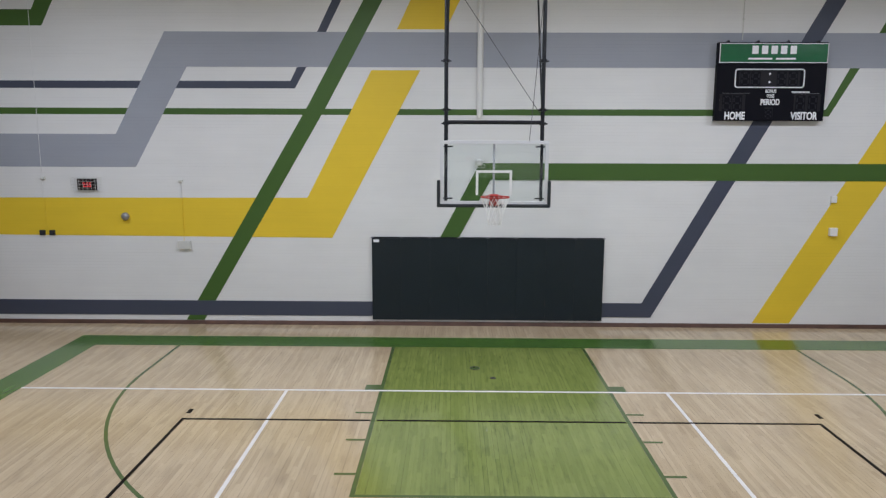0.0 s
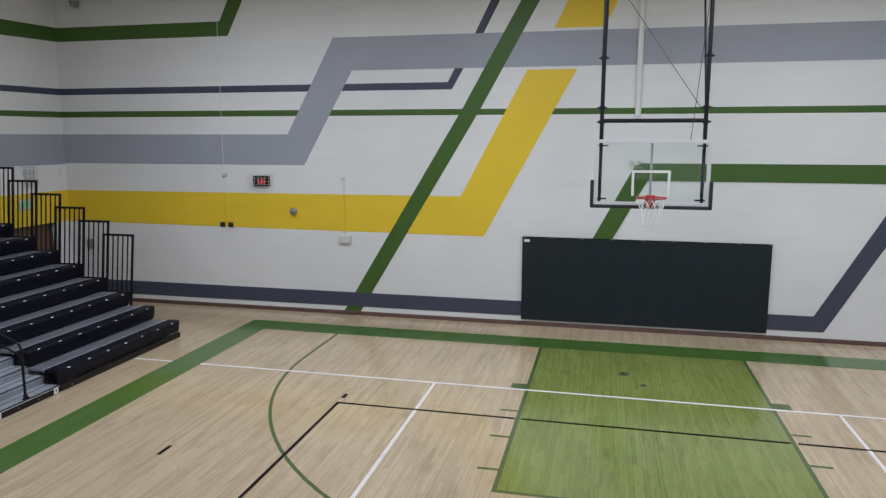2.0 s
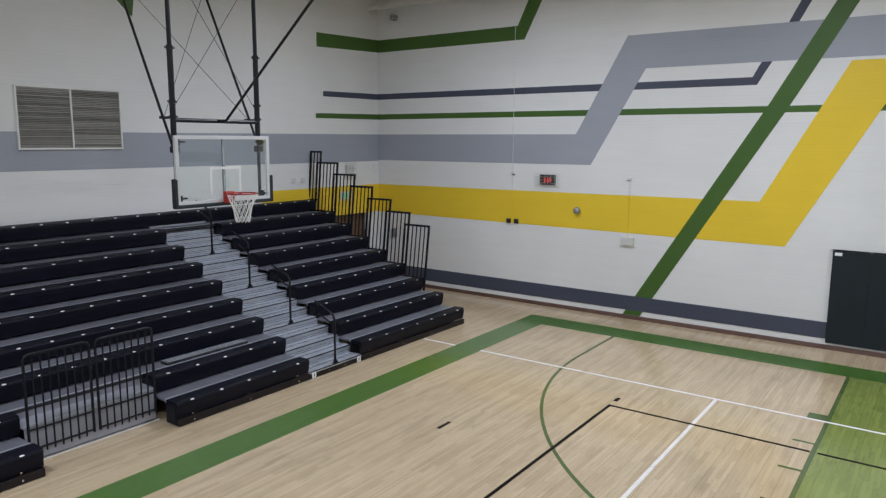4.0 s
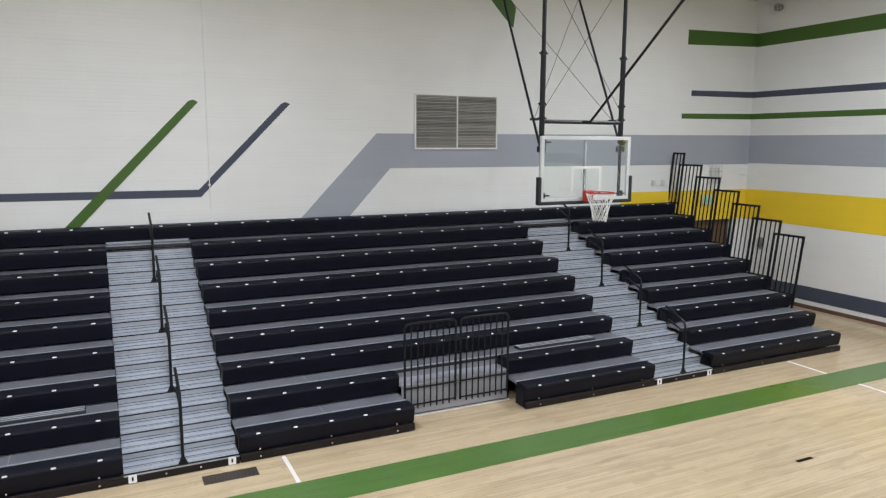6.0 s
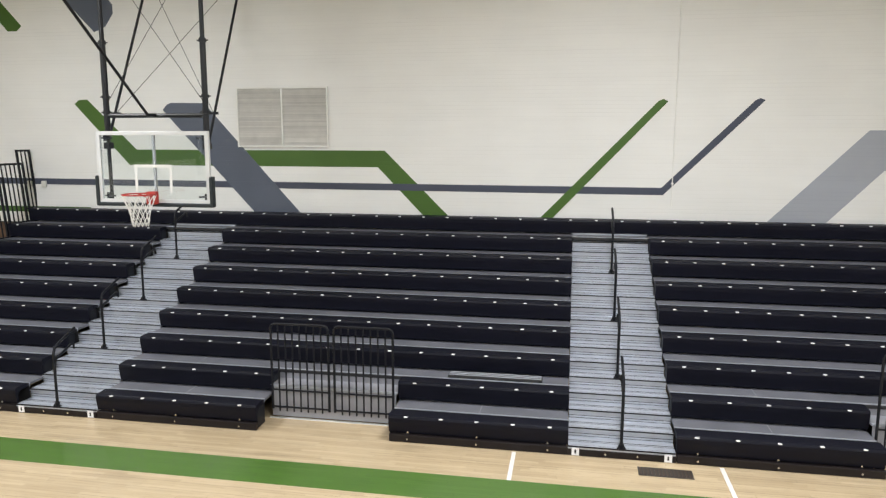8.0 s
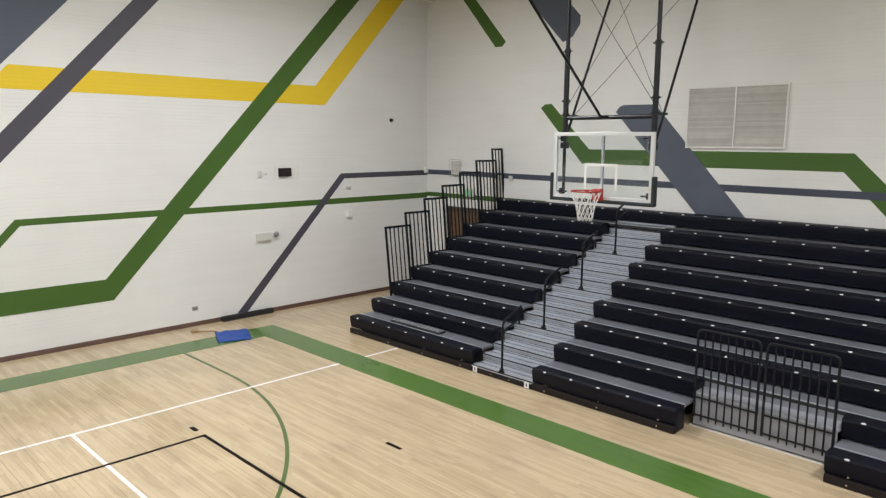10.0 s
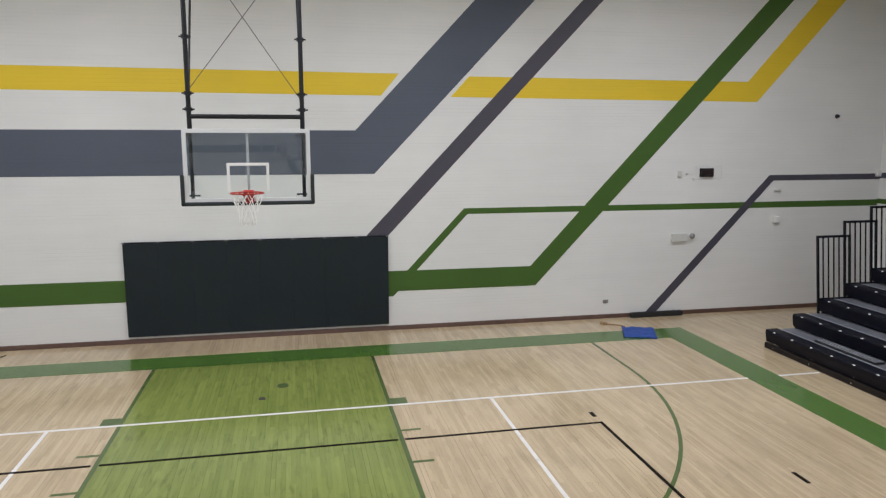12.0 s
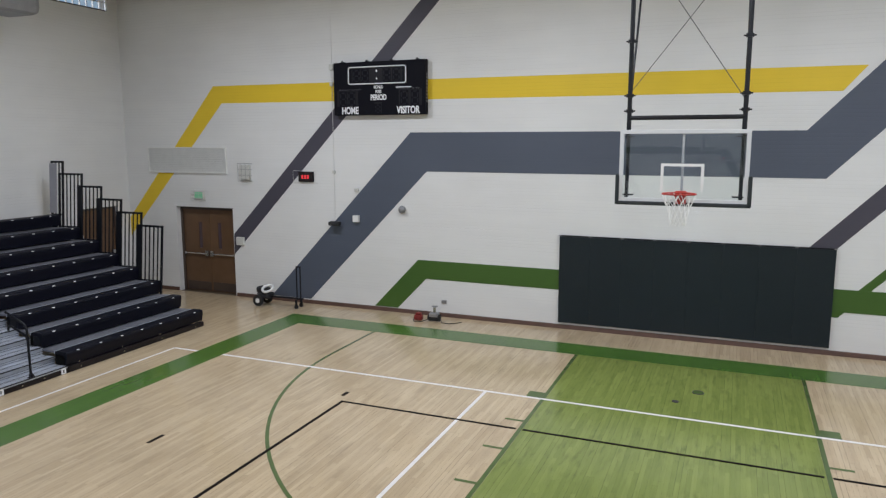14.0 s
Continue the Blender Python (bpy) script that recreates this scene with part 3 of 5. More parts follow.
def front(k):
    return FRONT - RUN * k


def seat(k):
    return SEAT0 + RISE * k


def spans(k, last):
    if k == last:
        return [(END_S + 0.05, END_N - 0.08)]
    cuts = sorted(AISLES + (NOTCHES if k < 2 else ()))
    edges = [END_S] + [v for c in cuts for v in c] + [END_N]
    return [(edges[i], edges[i + 1]) for i in range(0, len(edges), 2)]


def run_along_y(bm, prof, y0, y1):
    a = [bm.verts.new((x, y0, z)) for x, z in prof]
    b = [bm.verts.new((x, y1, z)) for x, z in prof]
    n = len(prof)
    for i in range(n):
        bm.faces.new((a[i], a[(i + 1) % n], b[(i + 1) % n], b[i]))
    bm.faces.new(a[::-1])
    bm.faces.new(b)
    return bm


def tag_mesh():
    bm = disc(bmesh.new(), (-0.016, 0, 0), 1.0, (1, 0, 0), 0.0205, 12)
    for v in bm.verts:
        v.co.y, v.co.z = v.co.y * 0.027, v.co.z * 0.0082 - 0.011
    return finish(bm, "seat_tag", M_TAG)


def lean(bm, top):
    """Tilts an end rail towards the court, about its top bar."""
    for v in bm.verts:
        v.co.x += 0.10 * (v.co.z - top)
    return bm


TAG, BOLT = tag_mesh(), finish(disc(bmesh.new(), (0, 0, 0), 0.013, (1, 0, 0), 0.006, 8), "bolt", M_CHROME)


def build_bleacher(rows, label):
    """A pulled-out telescopic stand facing +x; its rows step up towards -x."""
    stand = thing("bleacher", label, "bleacher", "bleachers")
    last = rows - 1
    for k in range(rows):
        x, z = front(k), seat(k)
        drop = 0.228 if k == 0 else 0.243
        for y0, y1 in spans(k, last):
            prof = [(x - 0.045, z - drop), (x - 0.028, z - drop), (x - 0.002, z - 0.09), (x + 0.002, z - 0.035), (x - 0.008, z - 0.010), (x - 0.03, z),
                    (x - 0.225, z + 0.003), (x - 0.243, z - 0.010), (x - 0.243, z - 0.05), (x - 0.09, z - 0.06), (x - 0.05, z - 0.12)]
            bench = part("bench", run_along_y(bmesh.new(), prof, y0, y1), M_BENCH, stand, "long black moulded plastic bench")
            n = max(2, round((y1 - y0) / 0.447))
            for i in range(n):
                tag = part("seat_tag", TAG, None, bench, "small white seat number tag")
                tag.location = (x, y0 + (i + 0.5) * (y1 - y0) / n, z)
            if k:
                zd = seat(k - 1) - 0.012
                deck = part("deck", boxed(x - 0.30, front(k - 1) - 0.30, y0 + 0.01, y1 - 0.01, zd - 0.03, zd), M_DECK, stand, "grey foot board")
                part("deck_nosing", boxed(front(k - 1) - 0.30, front(k - 1) - 0.280, y0 + 0.01, y1 - 0.01, zd - 0.045, zd + 0.006), M_ALU, deck, "bright metal nosing")
                part("deck_lip", boxed(front(k - 1) - 0.28, front(k - 1) - 0.25, y0 + 0.01, y1 - 0.01, zd - 0.045, zd - 0.004), M_UNDER, deck)
                count = max(1, round((y1 - y0) / 2.2))
                for i in range(1, count + 1 if k < 3 else 1):
                    ys = y0 + (y1 - y0) * (i - 0.5) / count
                    part("deck_joint", boxed(x - 0.30, front(k - 1) - 0.302, ys - 0.005, ys + 0.005, zd, zd + 0.003), M_RISER, deck)
                # dark sheet in place of the shade behind the gap under the seat
                part("riser", boxed(x - 0.30, x - 0.285, y0 + 0.01, y1 - 0.01, zd, z - 0.06), M_UNDER, stand)
                for ye in (y0 + 0.02, y1 - 0.02):
                    part("bracket", boxed(x - 0.22, x - 0.06, ye - 0.015, ye + 0.015, zd, z - 0.06), M_BLACK_STEEL, stand)
            else:
                kick = part("kick_board", boxed(x - 0.05, x + 0.012, y0 + 0.01, y1, 0.006, 0.106, 0.006), M_KICK, stand, "black front kick board")
                m = max(2, round((y1 - y0) / 1.2))
                for i in range(m + 1):
                    y = y0 + 0.25 + i * (y1 - y0 - 0.5) / m
                    for zz in (0.048, 0.112):
                        part("bolt", BOLT, None, kick, "bright bolt head").location = (x + 0.010 if zz < 0.1 else x - 0.026, y, zz if zz < 0.1 else 0.128)
                # same dark sheet for the shade under the first row
                part("shade_board", boxed(x - 0.30, x - 0.28, y0 + 0.02, y1 - 0.02, 0.0, z - 0.06), M_UNDER, stand)
    # dark sheets in place of shade in the hollow under the rows, with legs
    for ye in (END_S + 0.22, END_N - 0.22):
        for k in range(1, rows):
            part("shade_panel", boxed(front(k) - 0.26, front(k - 1) - 0.27, ye - 0.012, ye + 0.012, 0.0, seat(k - 1) - 0.05), M_UNDER, stand)
        for k in range(1, rows):
            part("leg", boxed(front(k) - 0.10, front(k) - 0.05, ye - 0.16 if ye > 0 else ye + 0.06, ye - 0.06 if ye > 0 else ye + 0.16, 0.0, seat(k - 1) - 0.04), M_BLACK_STEEL, stand)
    # wheelchair notches: grey closing panel, low platform and a pair of barred rails
    for y0, y1 in NOTCHES:
        xf, zf, zd, xd = front(1) + 0.055, 0.445, seat(1) - 0.012, front(1) - 0.258
        part("closing_panel", boxed(xf - 0.02, xf, y0 + 0.02, y1 - 0.02, 0.03, zf), M_RISER, stand, "grey closing panel")
        deck = part("deck", boxed(xd - 0.01, xf, y0 + 0.005, y1 - 0.005, zf, zf + 0.02), M_RISER, stand, "grey foot board")
        part("deck_nosing", boxed(xf - 0.03, xf + 0.012, y0 + 0.01, y1 - 0.01, zf + 0.004, zf + 0.026), M_ALU, deck)
        part("closing_panel", boxed(xd - 0.03, xd - 0.012, y0 + 0.005, y1 - 0.005, zf + 0.02, zd), M_RISER, stand, "grey closing panel")
        part("floor_strip", boxed(xf - 0.01, xf + 0.03, y0 - 0.02, y1 + 0.02, 0.0, 0.012), M_STEEL_WHITE, stand, "white trim along the floor")
        for k in (0, 1):
            for ye in (y0 - 0.014, y1 + 0.014):
                part("end_plate", boxed(front(k) - 0.27, front(k) - 0.06, ye - 0.012, ye + 0.012, 0.02 if k == 0 else seat(0) - 0.01, seat(k) - 0.062), M_BLACK_STEEL, stand)
        mid = (y0 + y1) / 2
        for a, b in ((y0 + 0.045, mid - 0.04), (mid + 0.04, y1 - 0.045)):
            g, lo, hi = xf + 0.045, 0.15, 1.36
            outline = [(g, a, lo), (g, a, hi - 0.06), (g, a + 0.02, hi - 0.02), (g, a + 0.06, hi), (g, b - 0.06, hi), (g, b - 0.02, hi - 0.02), (g, b, hi - 0.06), (g, b, lo)]
            gate = part("barred_rail", tubed(outline, 0.018, 8), M_BLACK_STEEL, stand, "black barred guard rail")
            for zz in (lo + 0.03, zf - 0.02):
                part("cross_bar", tubed([(g, a, zz), (g, b, zz)], 0.013, 6), M_BLACK_STEEL, gate)
            bar_mesh = finish(tubed([(g, 0, lo - 0.03), (g, 0, hi - 0.005)], 0.0115, 6), "baluster", M_BLACK_STEEL)
            for i in range(1, 8):
                part("baluster", bar_mesh, None, gate).location.y = a + i * (b - a) / 8
    # aisles: ribbed aluminium half steps with black nosings
    for a0, a1 in AISLES:
        w = a1 - a0
        bm = bmesh.new()
        box(bm, -0.29, 0.0, 0, w, -0.03, 0.0)
        for i in range(3):
            box(bm, -0.13 + 0.035 * i - 0.008, -0.13 + 0.035 * i + 0.008, 0.004, w - 0.004, 0.0, 0.005)
        tread = finish(bm, "tread", M_ALU)
        nose = finish(boxed(-0.010, 0.004, 0, w, -0.009, 0.005), "nosing", M_BLACK_STEEL)
        groove = finish(boxed(-0.20, -0.188, 0, w, 0.0, 0.002), "groove", M_UNDER)
        bm = boxed(-0.03, -0.02, 0, w, -0.14, -0.03)
        for zz in (-0.060, -0.095):
            box(bm, -0.020, -0.010, 0, w, zz - 0.008, zz + 0.008)
        face = finish(bm, "step_riser", M_ALU)
        # dark strips between the ribs paint in the shade of the recesses
        bm = bmesh.new()
        for zz in (-0.0775, -0.110):
            box(bm, -0.020, -0.0185, 0, w, zz - 0.003, zz + 0.003)
        face_groove_shade = finish(bm, "riser_groove", M_UNDER)
        bm = bmesh.new()
        for xx in (-0.055, -0.155):
            box(bm, xx - 0.0035, xx + 0.0035, 0, w, 0.0, 0.0015)
        fine_groove = finish(bm, "groove", M_UNDER)
        for j in range(2 * rows - 1):
            t = part("tread", tread, None, stand, "ribbed aluminium step")
            t.location = (front(0) - RUN / 2 * j, a0, 0.118 + RISE / 2 * j)
            part("nosing", nose, None, t, "black step nosing")
            part("groove", groove, None, t)
            part("groove", fine_groove, None, t)
            if j:
                part("step_riser", face, None, t, "ribbed aluminium riser")
                part("riser_groove", face_groove_shade, None, t)
        kick = part("kick_board", boxed(front(0) - 0.05, front(0) + 0.012, a0, a1, 0.006, 0.086, 0.005), M_KICK, stand, "black front kick board")
        for i in range(2):
            part("bolt", BOLT, None, kick, "bright bolt head").location = (front(0) + 0.010, a0 + w * (0.35 + 0.3 * i), 0.05)
        for yy in (a0 + 0.09, a1 - 0.09):
            plate = part("number_plate", boxed(front(0) + 0.012, front(0) + 0.017, yy - 0.045, yy + 0.045, 0.010, 0.106), M_TAG, stand, "white aisle number plate")
            part("number_bar", boxed(front(0) + 0.017, front(0) + 0.019, yy - 0.010, yy + 0.010, 0.035, 0.085), M_BLACK_STEEL, plate)
        yc = (a0 + a1) / 2
        for j in (0, 4, 8, 12):
            bx, bz = front(0) - RUN / 2 * j - 0.035, 0.12 + RISE / 2 * j
            post = [(bx, yc, bz), (bx, yc, bz + 0.76), (bx - 0.03, yc, bz + 0.84), (bx - 0.10, yc, bz + 0.88), (bx - 0.46, yc, bz + 1.02)]
            rail = part("handrail", tubed(post, 0.019, 8), M_BLACK_STEEL, stand, "black tubular aisle handrail")
            arm = [(bx, yc, bz + 0.60), (bx - 0.04, yc, bz + 0.68), (bx - 0.36, yc, bz + 0.80), (bx - 0.41, yc, bz + 0.79), (bx - 0.42, yc, bz + 0.72)]
            part("lower_arm", tubed(arm, 0.017, 8), M_BLACK_STEEL, rail)
            bm = boxed(bx - 0.03, bx + 0.03, yc - 0.045, yc + 0.045, bz - 0.002, bz + 0.012)
            disc(bm, (bx, yc, bz), 0.03, (0, 0, 1), 0.06, 10)
            part("foot", bm, M_BLACK_STEEL, rail)
            for e in (-1, 1):
                part("stay", tubed([(bx, yc, bz + 0.09), (bx + 0.02, yc + e * 0.05, bz)], 0.008, 6), M_BLACK_STEEL, rail)
    # end rails: one barred panel a row, rising with the rows
    for ye in (END_S + 0.03, END_N - 0.03):
        for k in range(2, rows):
            xa, xb = front(k) + 0.175, front(k) - (0.50 if k < last else 0.16)
            lo, hi = seat(k) - 0.06, seat(k) + 1.19
            bm = bmesh.new()
            box(bm, xa - 0.018, xa + 0.018, ye - 0.018, ye + 0.018, lo - 0.25, hi)
            box(bm, xb - 0.018, xb + 0.018, ye - 0.018, ye + 0.018, lo, hi)
            box(bm, xb + 0.018, xa - 0.018, ye - 0.018, ye + 0.018, hi - 0.042, hi)
            box(bm, xb + 0.018, xa - 0.018, ye - 0.014, ye + 0.014, lo + 0.045, lo + 0.075)
            panel = part("end_rail", lean(bm, hi), M_BLACK_STEEL, stand, "black barred end rail")
            if rows == 8 and k < last - 1:
                part("lap_plate", lean(boxed(xb + 0.018, xb + 0.085, ye - 0.010, ye + 0.010, lo + 0.075, hi - 0.042), hi), M_BLACK_STEEL, panel)
            n = 6 if k < last else 3
            for i in range(1, n):
                xx = xa + (xb - xa) * i / n
                part("baluster", lean(boxed(xx - 0.0095, xx + 0.0095, ye - 0.0095, ye + 0.0095, lo + 0.075, hi - 0.042), hi), M_BLACK_STEEL, panel)
            if k == last and rows == 8:
                part("closing_panel", lean(boxed(xb - 0.02, xb + 0.20, ye - 0.05, ye - 0.04, lo + 0.1, hi - 0.05), hi), M_RISER, stand, "grey closing panel")
    return stand


build_bleacher(9, "black telescopic bleacher of nine rows with aluminium aisle steps, pulled out")
build_bleacher(8, "black telescopic bleacher of eight rows beside the brown doors, pulled out").matrix_basis = pose(0.33, 0.0, 0, 0, 0, 180)

# folded aluminium planks lying on the foot boards
for px, y0, y1, pz in ((front(1) - 0.40, -2.29, -1.02, seat(1) - 0.012), (front(1) - 0.40, 5.15, 6.6, seat(1) - 0.012), (front(0) - 0.40, -10.8, -9.5, seat(0) - 0.012)):
    plank = thing("aluminium_plank", "ribbed aluminium planks stacked on the bleacher foot board", "plank", "aluminium planks", at=(px, (y0 + y1) / 2, pz))
    h = (y1 - y0) / 2
    part("tray", boxed(-0.10, 0.09, -h - 0.01, h + 0.01, 0.0, 0.035, 0.004), M_UNDER, plank)
    for i in range(3):
        part("slat", boxed(-0.080 + 0.06 * i, -0.066 + 0.06 * i, -h, h, 0.035, 0.046, 0.003), M_ALU, plank, "bright aluminium rib")


# ---------------- basketball hoops ----------------


def backboard_unit(label, group, side_mount, bar_z=4.25):
    """Ceiling-hung hoop. Local y points to the court, the board's face is at y = 0."""
    t = thing("basketball_hoop", label, "basketball hoop", group)
    lo, hi, hw, fr = 2.89, 3.965, 0.915, 0.058
    glass = part("glass", boxed(-hw + fr, hw - fr, -0.022, -0.010, lo + fr, hi - fr), M_GLASS, t, "clear tempered glass board")
    glass.visible_shadow = False
    bm = bmesh.new()
    box(bm, -hw, hw, -0.05, 0.0, hi - fr, hi, 0.004)
    box(bm, -hw, hw, -0.05, 0.0, lo, lo + fr, 0.004)
    box(bm, -hw, -hw + fr, -0.05, 0.0, lo + fr, hi - fr)
    box(bm, hw - fr, hw, -0.05, 0.0, lo + fr, hi - fr)
    part("board_frame", bm, M_BOARD, t, "pale grey aluminium board frame")
    bm = bmesh.new()
    x0, z0, z1, s = 0.305, 3.05, 3.47, 0.042
    box(bm, -x0, x0, -0.009, -0.006, z1 - s, z1)
    box(bm, -x0, -x0 + s, -0.009, -0.006, z0, z1 - s)
    box(bm, x0 - s, x0, -0.009, -0.006, z0, z1 - s)
    part("target_square", bm, M_WHITE, t, "white target square")
    part("board_stay", boxed(-0.018, 0.018, -0.08, -0.045, lo + 0.02, hi - 0.03), M_GREYMETAL, t)
    # edge padding
    bm = bmesh.new()
    box(bm, -hw - 0.045, hw + 0.045, -0.075, 0.025, lo - 0.05, lo + 0.008, 0.015)
    for e in (-1, 1):
        box(bm, min(e * (hw - 0.006), e * (hw + 0.05)), max(e * (hw - 0.006), e * (hw + 0.05)), -0.075, 0.025, lo - 0.045, lo + 0.41, 0.015)
    part("edge_padding", bm, M_PADDING, t, "dark bolt-on edge padding")
    # corner brackets
    for e in (-1, 1):
        for z in (lo + 0.10, hi - 0.10):
            bm = boxed(min(e * 0.70, e * 0.86), max(e * 0.70, e * 0.86), -0.10, -0.055, z - 0.012, z + 0.012)
            box(bm, min(e * 0.79, e * 0.83), max(e * 0.79, e * 0.83), -0.16, -0.06, z - 0.05, z + 0.05)
            part("bracket", bm, M_BLACK_PIPE, t)
    # rim, its plate and the net
    rim_z, cy, rr = 3.05, 0.385, 0.232
    ring = [(rr * math.cos(a), cy + rr * math.sin(a), rim_z) for a in [i * math.pi / 16 for i in range(32)]]
    rim = part("rim", tubed(ring, 0.011, 8, True), M_RED, t, "orange-red steel rim", smooth=True)
    bm = boxed(-0.075, 0.075, 0.0, 0.10, rim_z - 0.17, rim_z + 0.02, 0.008)
    for e in (-1, 1):
        tube(bm, [(e * 0.06, 0.10, rim_z - 0.06), (e * 0.13, cy - 0.17, rim_z - 0.004)], 0.012, 6)
    box(bm, -0.09, 0.09, 0.08, 0.17, rim_z - 0.012, rim_z + 0.008, 0.004)
    part("rim_mount", bm, M_RED, rim)
    bm = bmesh.new()
    levels = [(0.0, 0.232), (0.10, 0.198), (0.20, 0.155), (0.30, 0.132), (0.38, 0.122), (0.45, 0.105)]
    for k in range(12):
        for way in (-1, 1):
            pts = []
            for i, (d, rad) in enumerate(levels):
                a = 2 * math.pi * (k + way * 0.5 * i) / 12
                pts.append((rad * math.cos(a), cy + rad * math.sin(a), rim_z - 0.012 - d))
            tube(bm, pts, 0.0055, 5)
    part("net", bm, M_NET, rim, "white cord net")
    # hanging frame
    top = Z_TOP - 0.05
    for e in (-1, 1):
        x = e * 0.815
        mast = part("mast", tubed([(x, -0.16, 3.93), (x, -0.16, 5.32)], 0.045 if side_mount else 0.034, 10), M_BLACK_PIPE, t, "black steel hanging mast")
        part("lower_mast", tubed([(x, -0.16, lo + 0.03), (x, -0.16, 3.95)], 0.028, 10), M_BLACK_PIPE, mast)
        part("upper_mast", tubed([(x, -0.16, 5.30), (x, -0.16, top)], 0.034, 10), M_BLACK_PIPE, mast)
        for z in (4.25, 4.48, 5.28):
            collar = disc(bmesh.new(), (x, -0.16, z - 0.025), 0.056, (0, 0, 1), 0.05, 10)
            tube(collar, [(x - 0.085, -0.16, z), (x + 0.085, -0.16, z)], 0.012, 6)
            part("collar", collar, M_BLACK_PIPE, mast)
        if side_mount:
            part("back_brace", tubed([(x + e * 0.02, -0.15, 3.75), (x + e * 0.02, -2.36, top)], 0.021, 8), M_BLACK_PIPE, t, "black sloping back brace")
            part("brace_joint", boxed(x - 0.05, x + 0.05, -0.22, -0.10, 3.70, 3.80, 0.01), M_BLACK_PIPE, t)
            part("brace_joint", boxed(x - 0.075, x + 0.075, -0.41, -0.37, 4.22, 4.26), M_BLACK_PIPE, t)
        else:
            part("back_brace", tubed([(x, -0.20, 4.35), (x * 0.93, -1.6, top)], 0.017, 8), M_BLACK_PIPE, t, "black sloping back brace")
    part("cross_bar", tubed([(-0.815, -0.16, bar_z), (0.815, -0.16, bar_z)], 0.034, 10), M_BLACK_PIPE, t)
    if side_mount:
        part("front_strut", tubed([(0, 0.05, bar_z), (0, 4.94, 8.2)], 0.021, 8), M_BLACK_PIPE, t, "black sloping front strut")
        for e in (-1, 1):
            part("cable", tubed([(e * 0.80, -0.16, 4.38), (-e * 0.80, -0.16, 6.62)], 0.005, 5), M_CABLE, t, "thin steel bracing cable")
            part("cable", tubed([(e * 0.82, -0.39, 4.24), (-e * 0.82, -1.50, 6.5)], 0.005, 5), M_CABLE, t, "thin steel bracing cable")
        part("strut_clamp", boxed(-0.03, 0.03, -0.17, 0.065, bar_z - 0.022, bar_z + 0.022, 0.006), M_BLACK_PIPE, t)
    return t


hoop = backboard_unit("ceiling-hung glass basketball backboard with orange rim and white net", "main court hoops", False, 4.27)
hoop.matrix_basis = pose(-0.057, 11.40, 0, 0, 0, 180)
part("cable", tubed([(0.80, -0.18, 6.68), (-0.80, -0.18, 4.38)], 0.006, 5), M_CABLE, hoop, "thin steel cable")
part("cable", tubed([(-0.90, -0.12, 7.8), (-0.66, -0.12, 4.7), (-0.59, -0.06, 3.95)], 0.006, 5), M_CABLE, hoop, "thin steel cable")
hoop_c = backboard_unit("ceiling-hung glass basketball backboard with cross-braced cables", "main court hoops", False, 4.147)
hoop_c.matrix_basis = pose(0.045, -11.40, 0)
for e, low, high in ((-1, 4.40, 6.75), (1, 4.54, 6.62)):
    part("cable", tubed([(e * 0.80, -0.18, low), (-e * 0.80, -0.18, high)], 0.006, 5), M_CABLE, hoop_c, "thin steel bracing cable")
side_hoop = backboard_unit("side court glass backboard hung in front of the bleachers", "side court hoops", True, 4.20)
side_hoop.matrix_basis = pose(-10.41, 6.69, 0, 0, 0, -90)
copy_thing(side_hoop, pose(-10.41, -6.89, 0, 0, 0, -90))

# ---------------- wall pads behind the main hoops ----------------
for side, cx, turn in (("A", 0.0, 0), ("C", 0.06, 180)):
    y = Y_A if side == "A" else Y_C
    pads = thing("wall_pad", "dark green-black vinyl safety padding on the wall under the hoop", "wall pad", "wall pads", at=(cx, y, 0), turn=turn)
    for i in range(8):
        bm = boxed(-2.455 + 0.614 * i + 0.0003, -2.455 + 0.614 * (i + 1) - 0.0003, -0.062, -0.028, 0.138, 1.905, 0.0022)
        part("pad", bm, M_PAD, pads)
    part("backing", boxed(-2.46, 2.46, -0.028, -0.024, 0.138, 1.92), M_BLACK_STEEL, pads)
    part("top_strip", boxed(-2.465, 2.465, -0.05, -0.024, 1.907, 1.932), M_BLACK_STEEL, pads)
    if side == "A":
        part("maker_label", boxed(-2.42, -2.30, -0.066, -0.0625, 1.82, 1.88), M_TAG, pads, "small white label")
    for i in range(9):
        part("clip", boxed(-2.45 + 0.612 * i - 0.03, -2.45 + 0.612 * i + 0.03, -0.056, -0.05, 1.912, 1.930), M_GREYMETAL, pads)

# ---------------- scoreboards ----------------


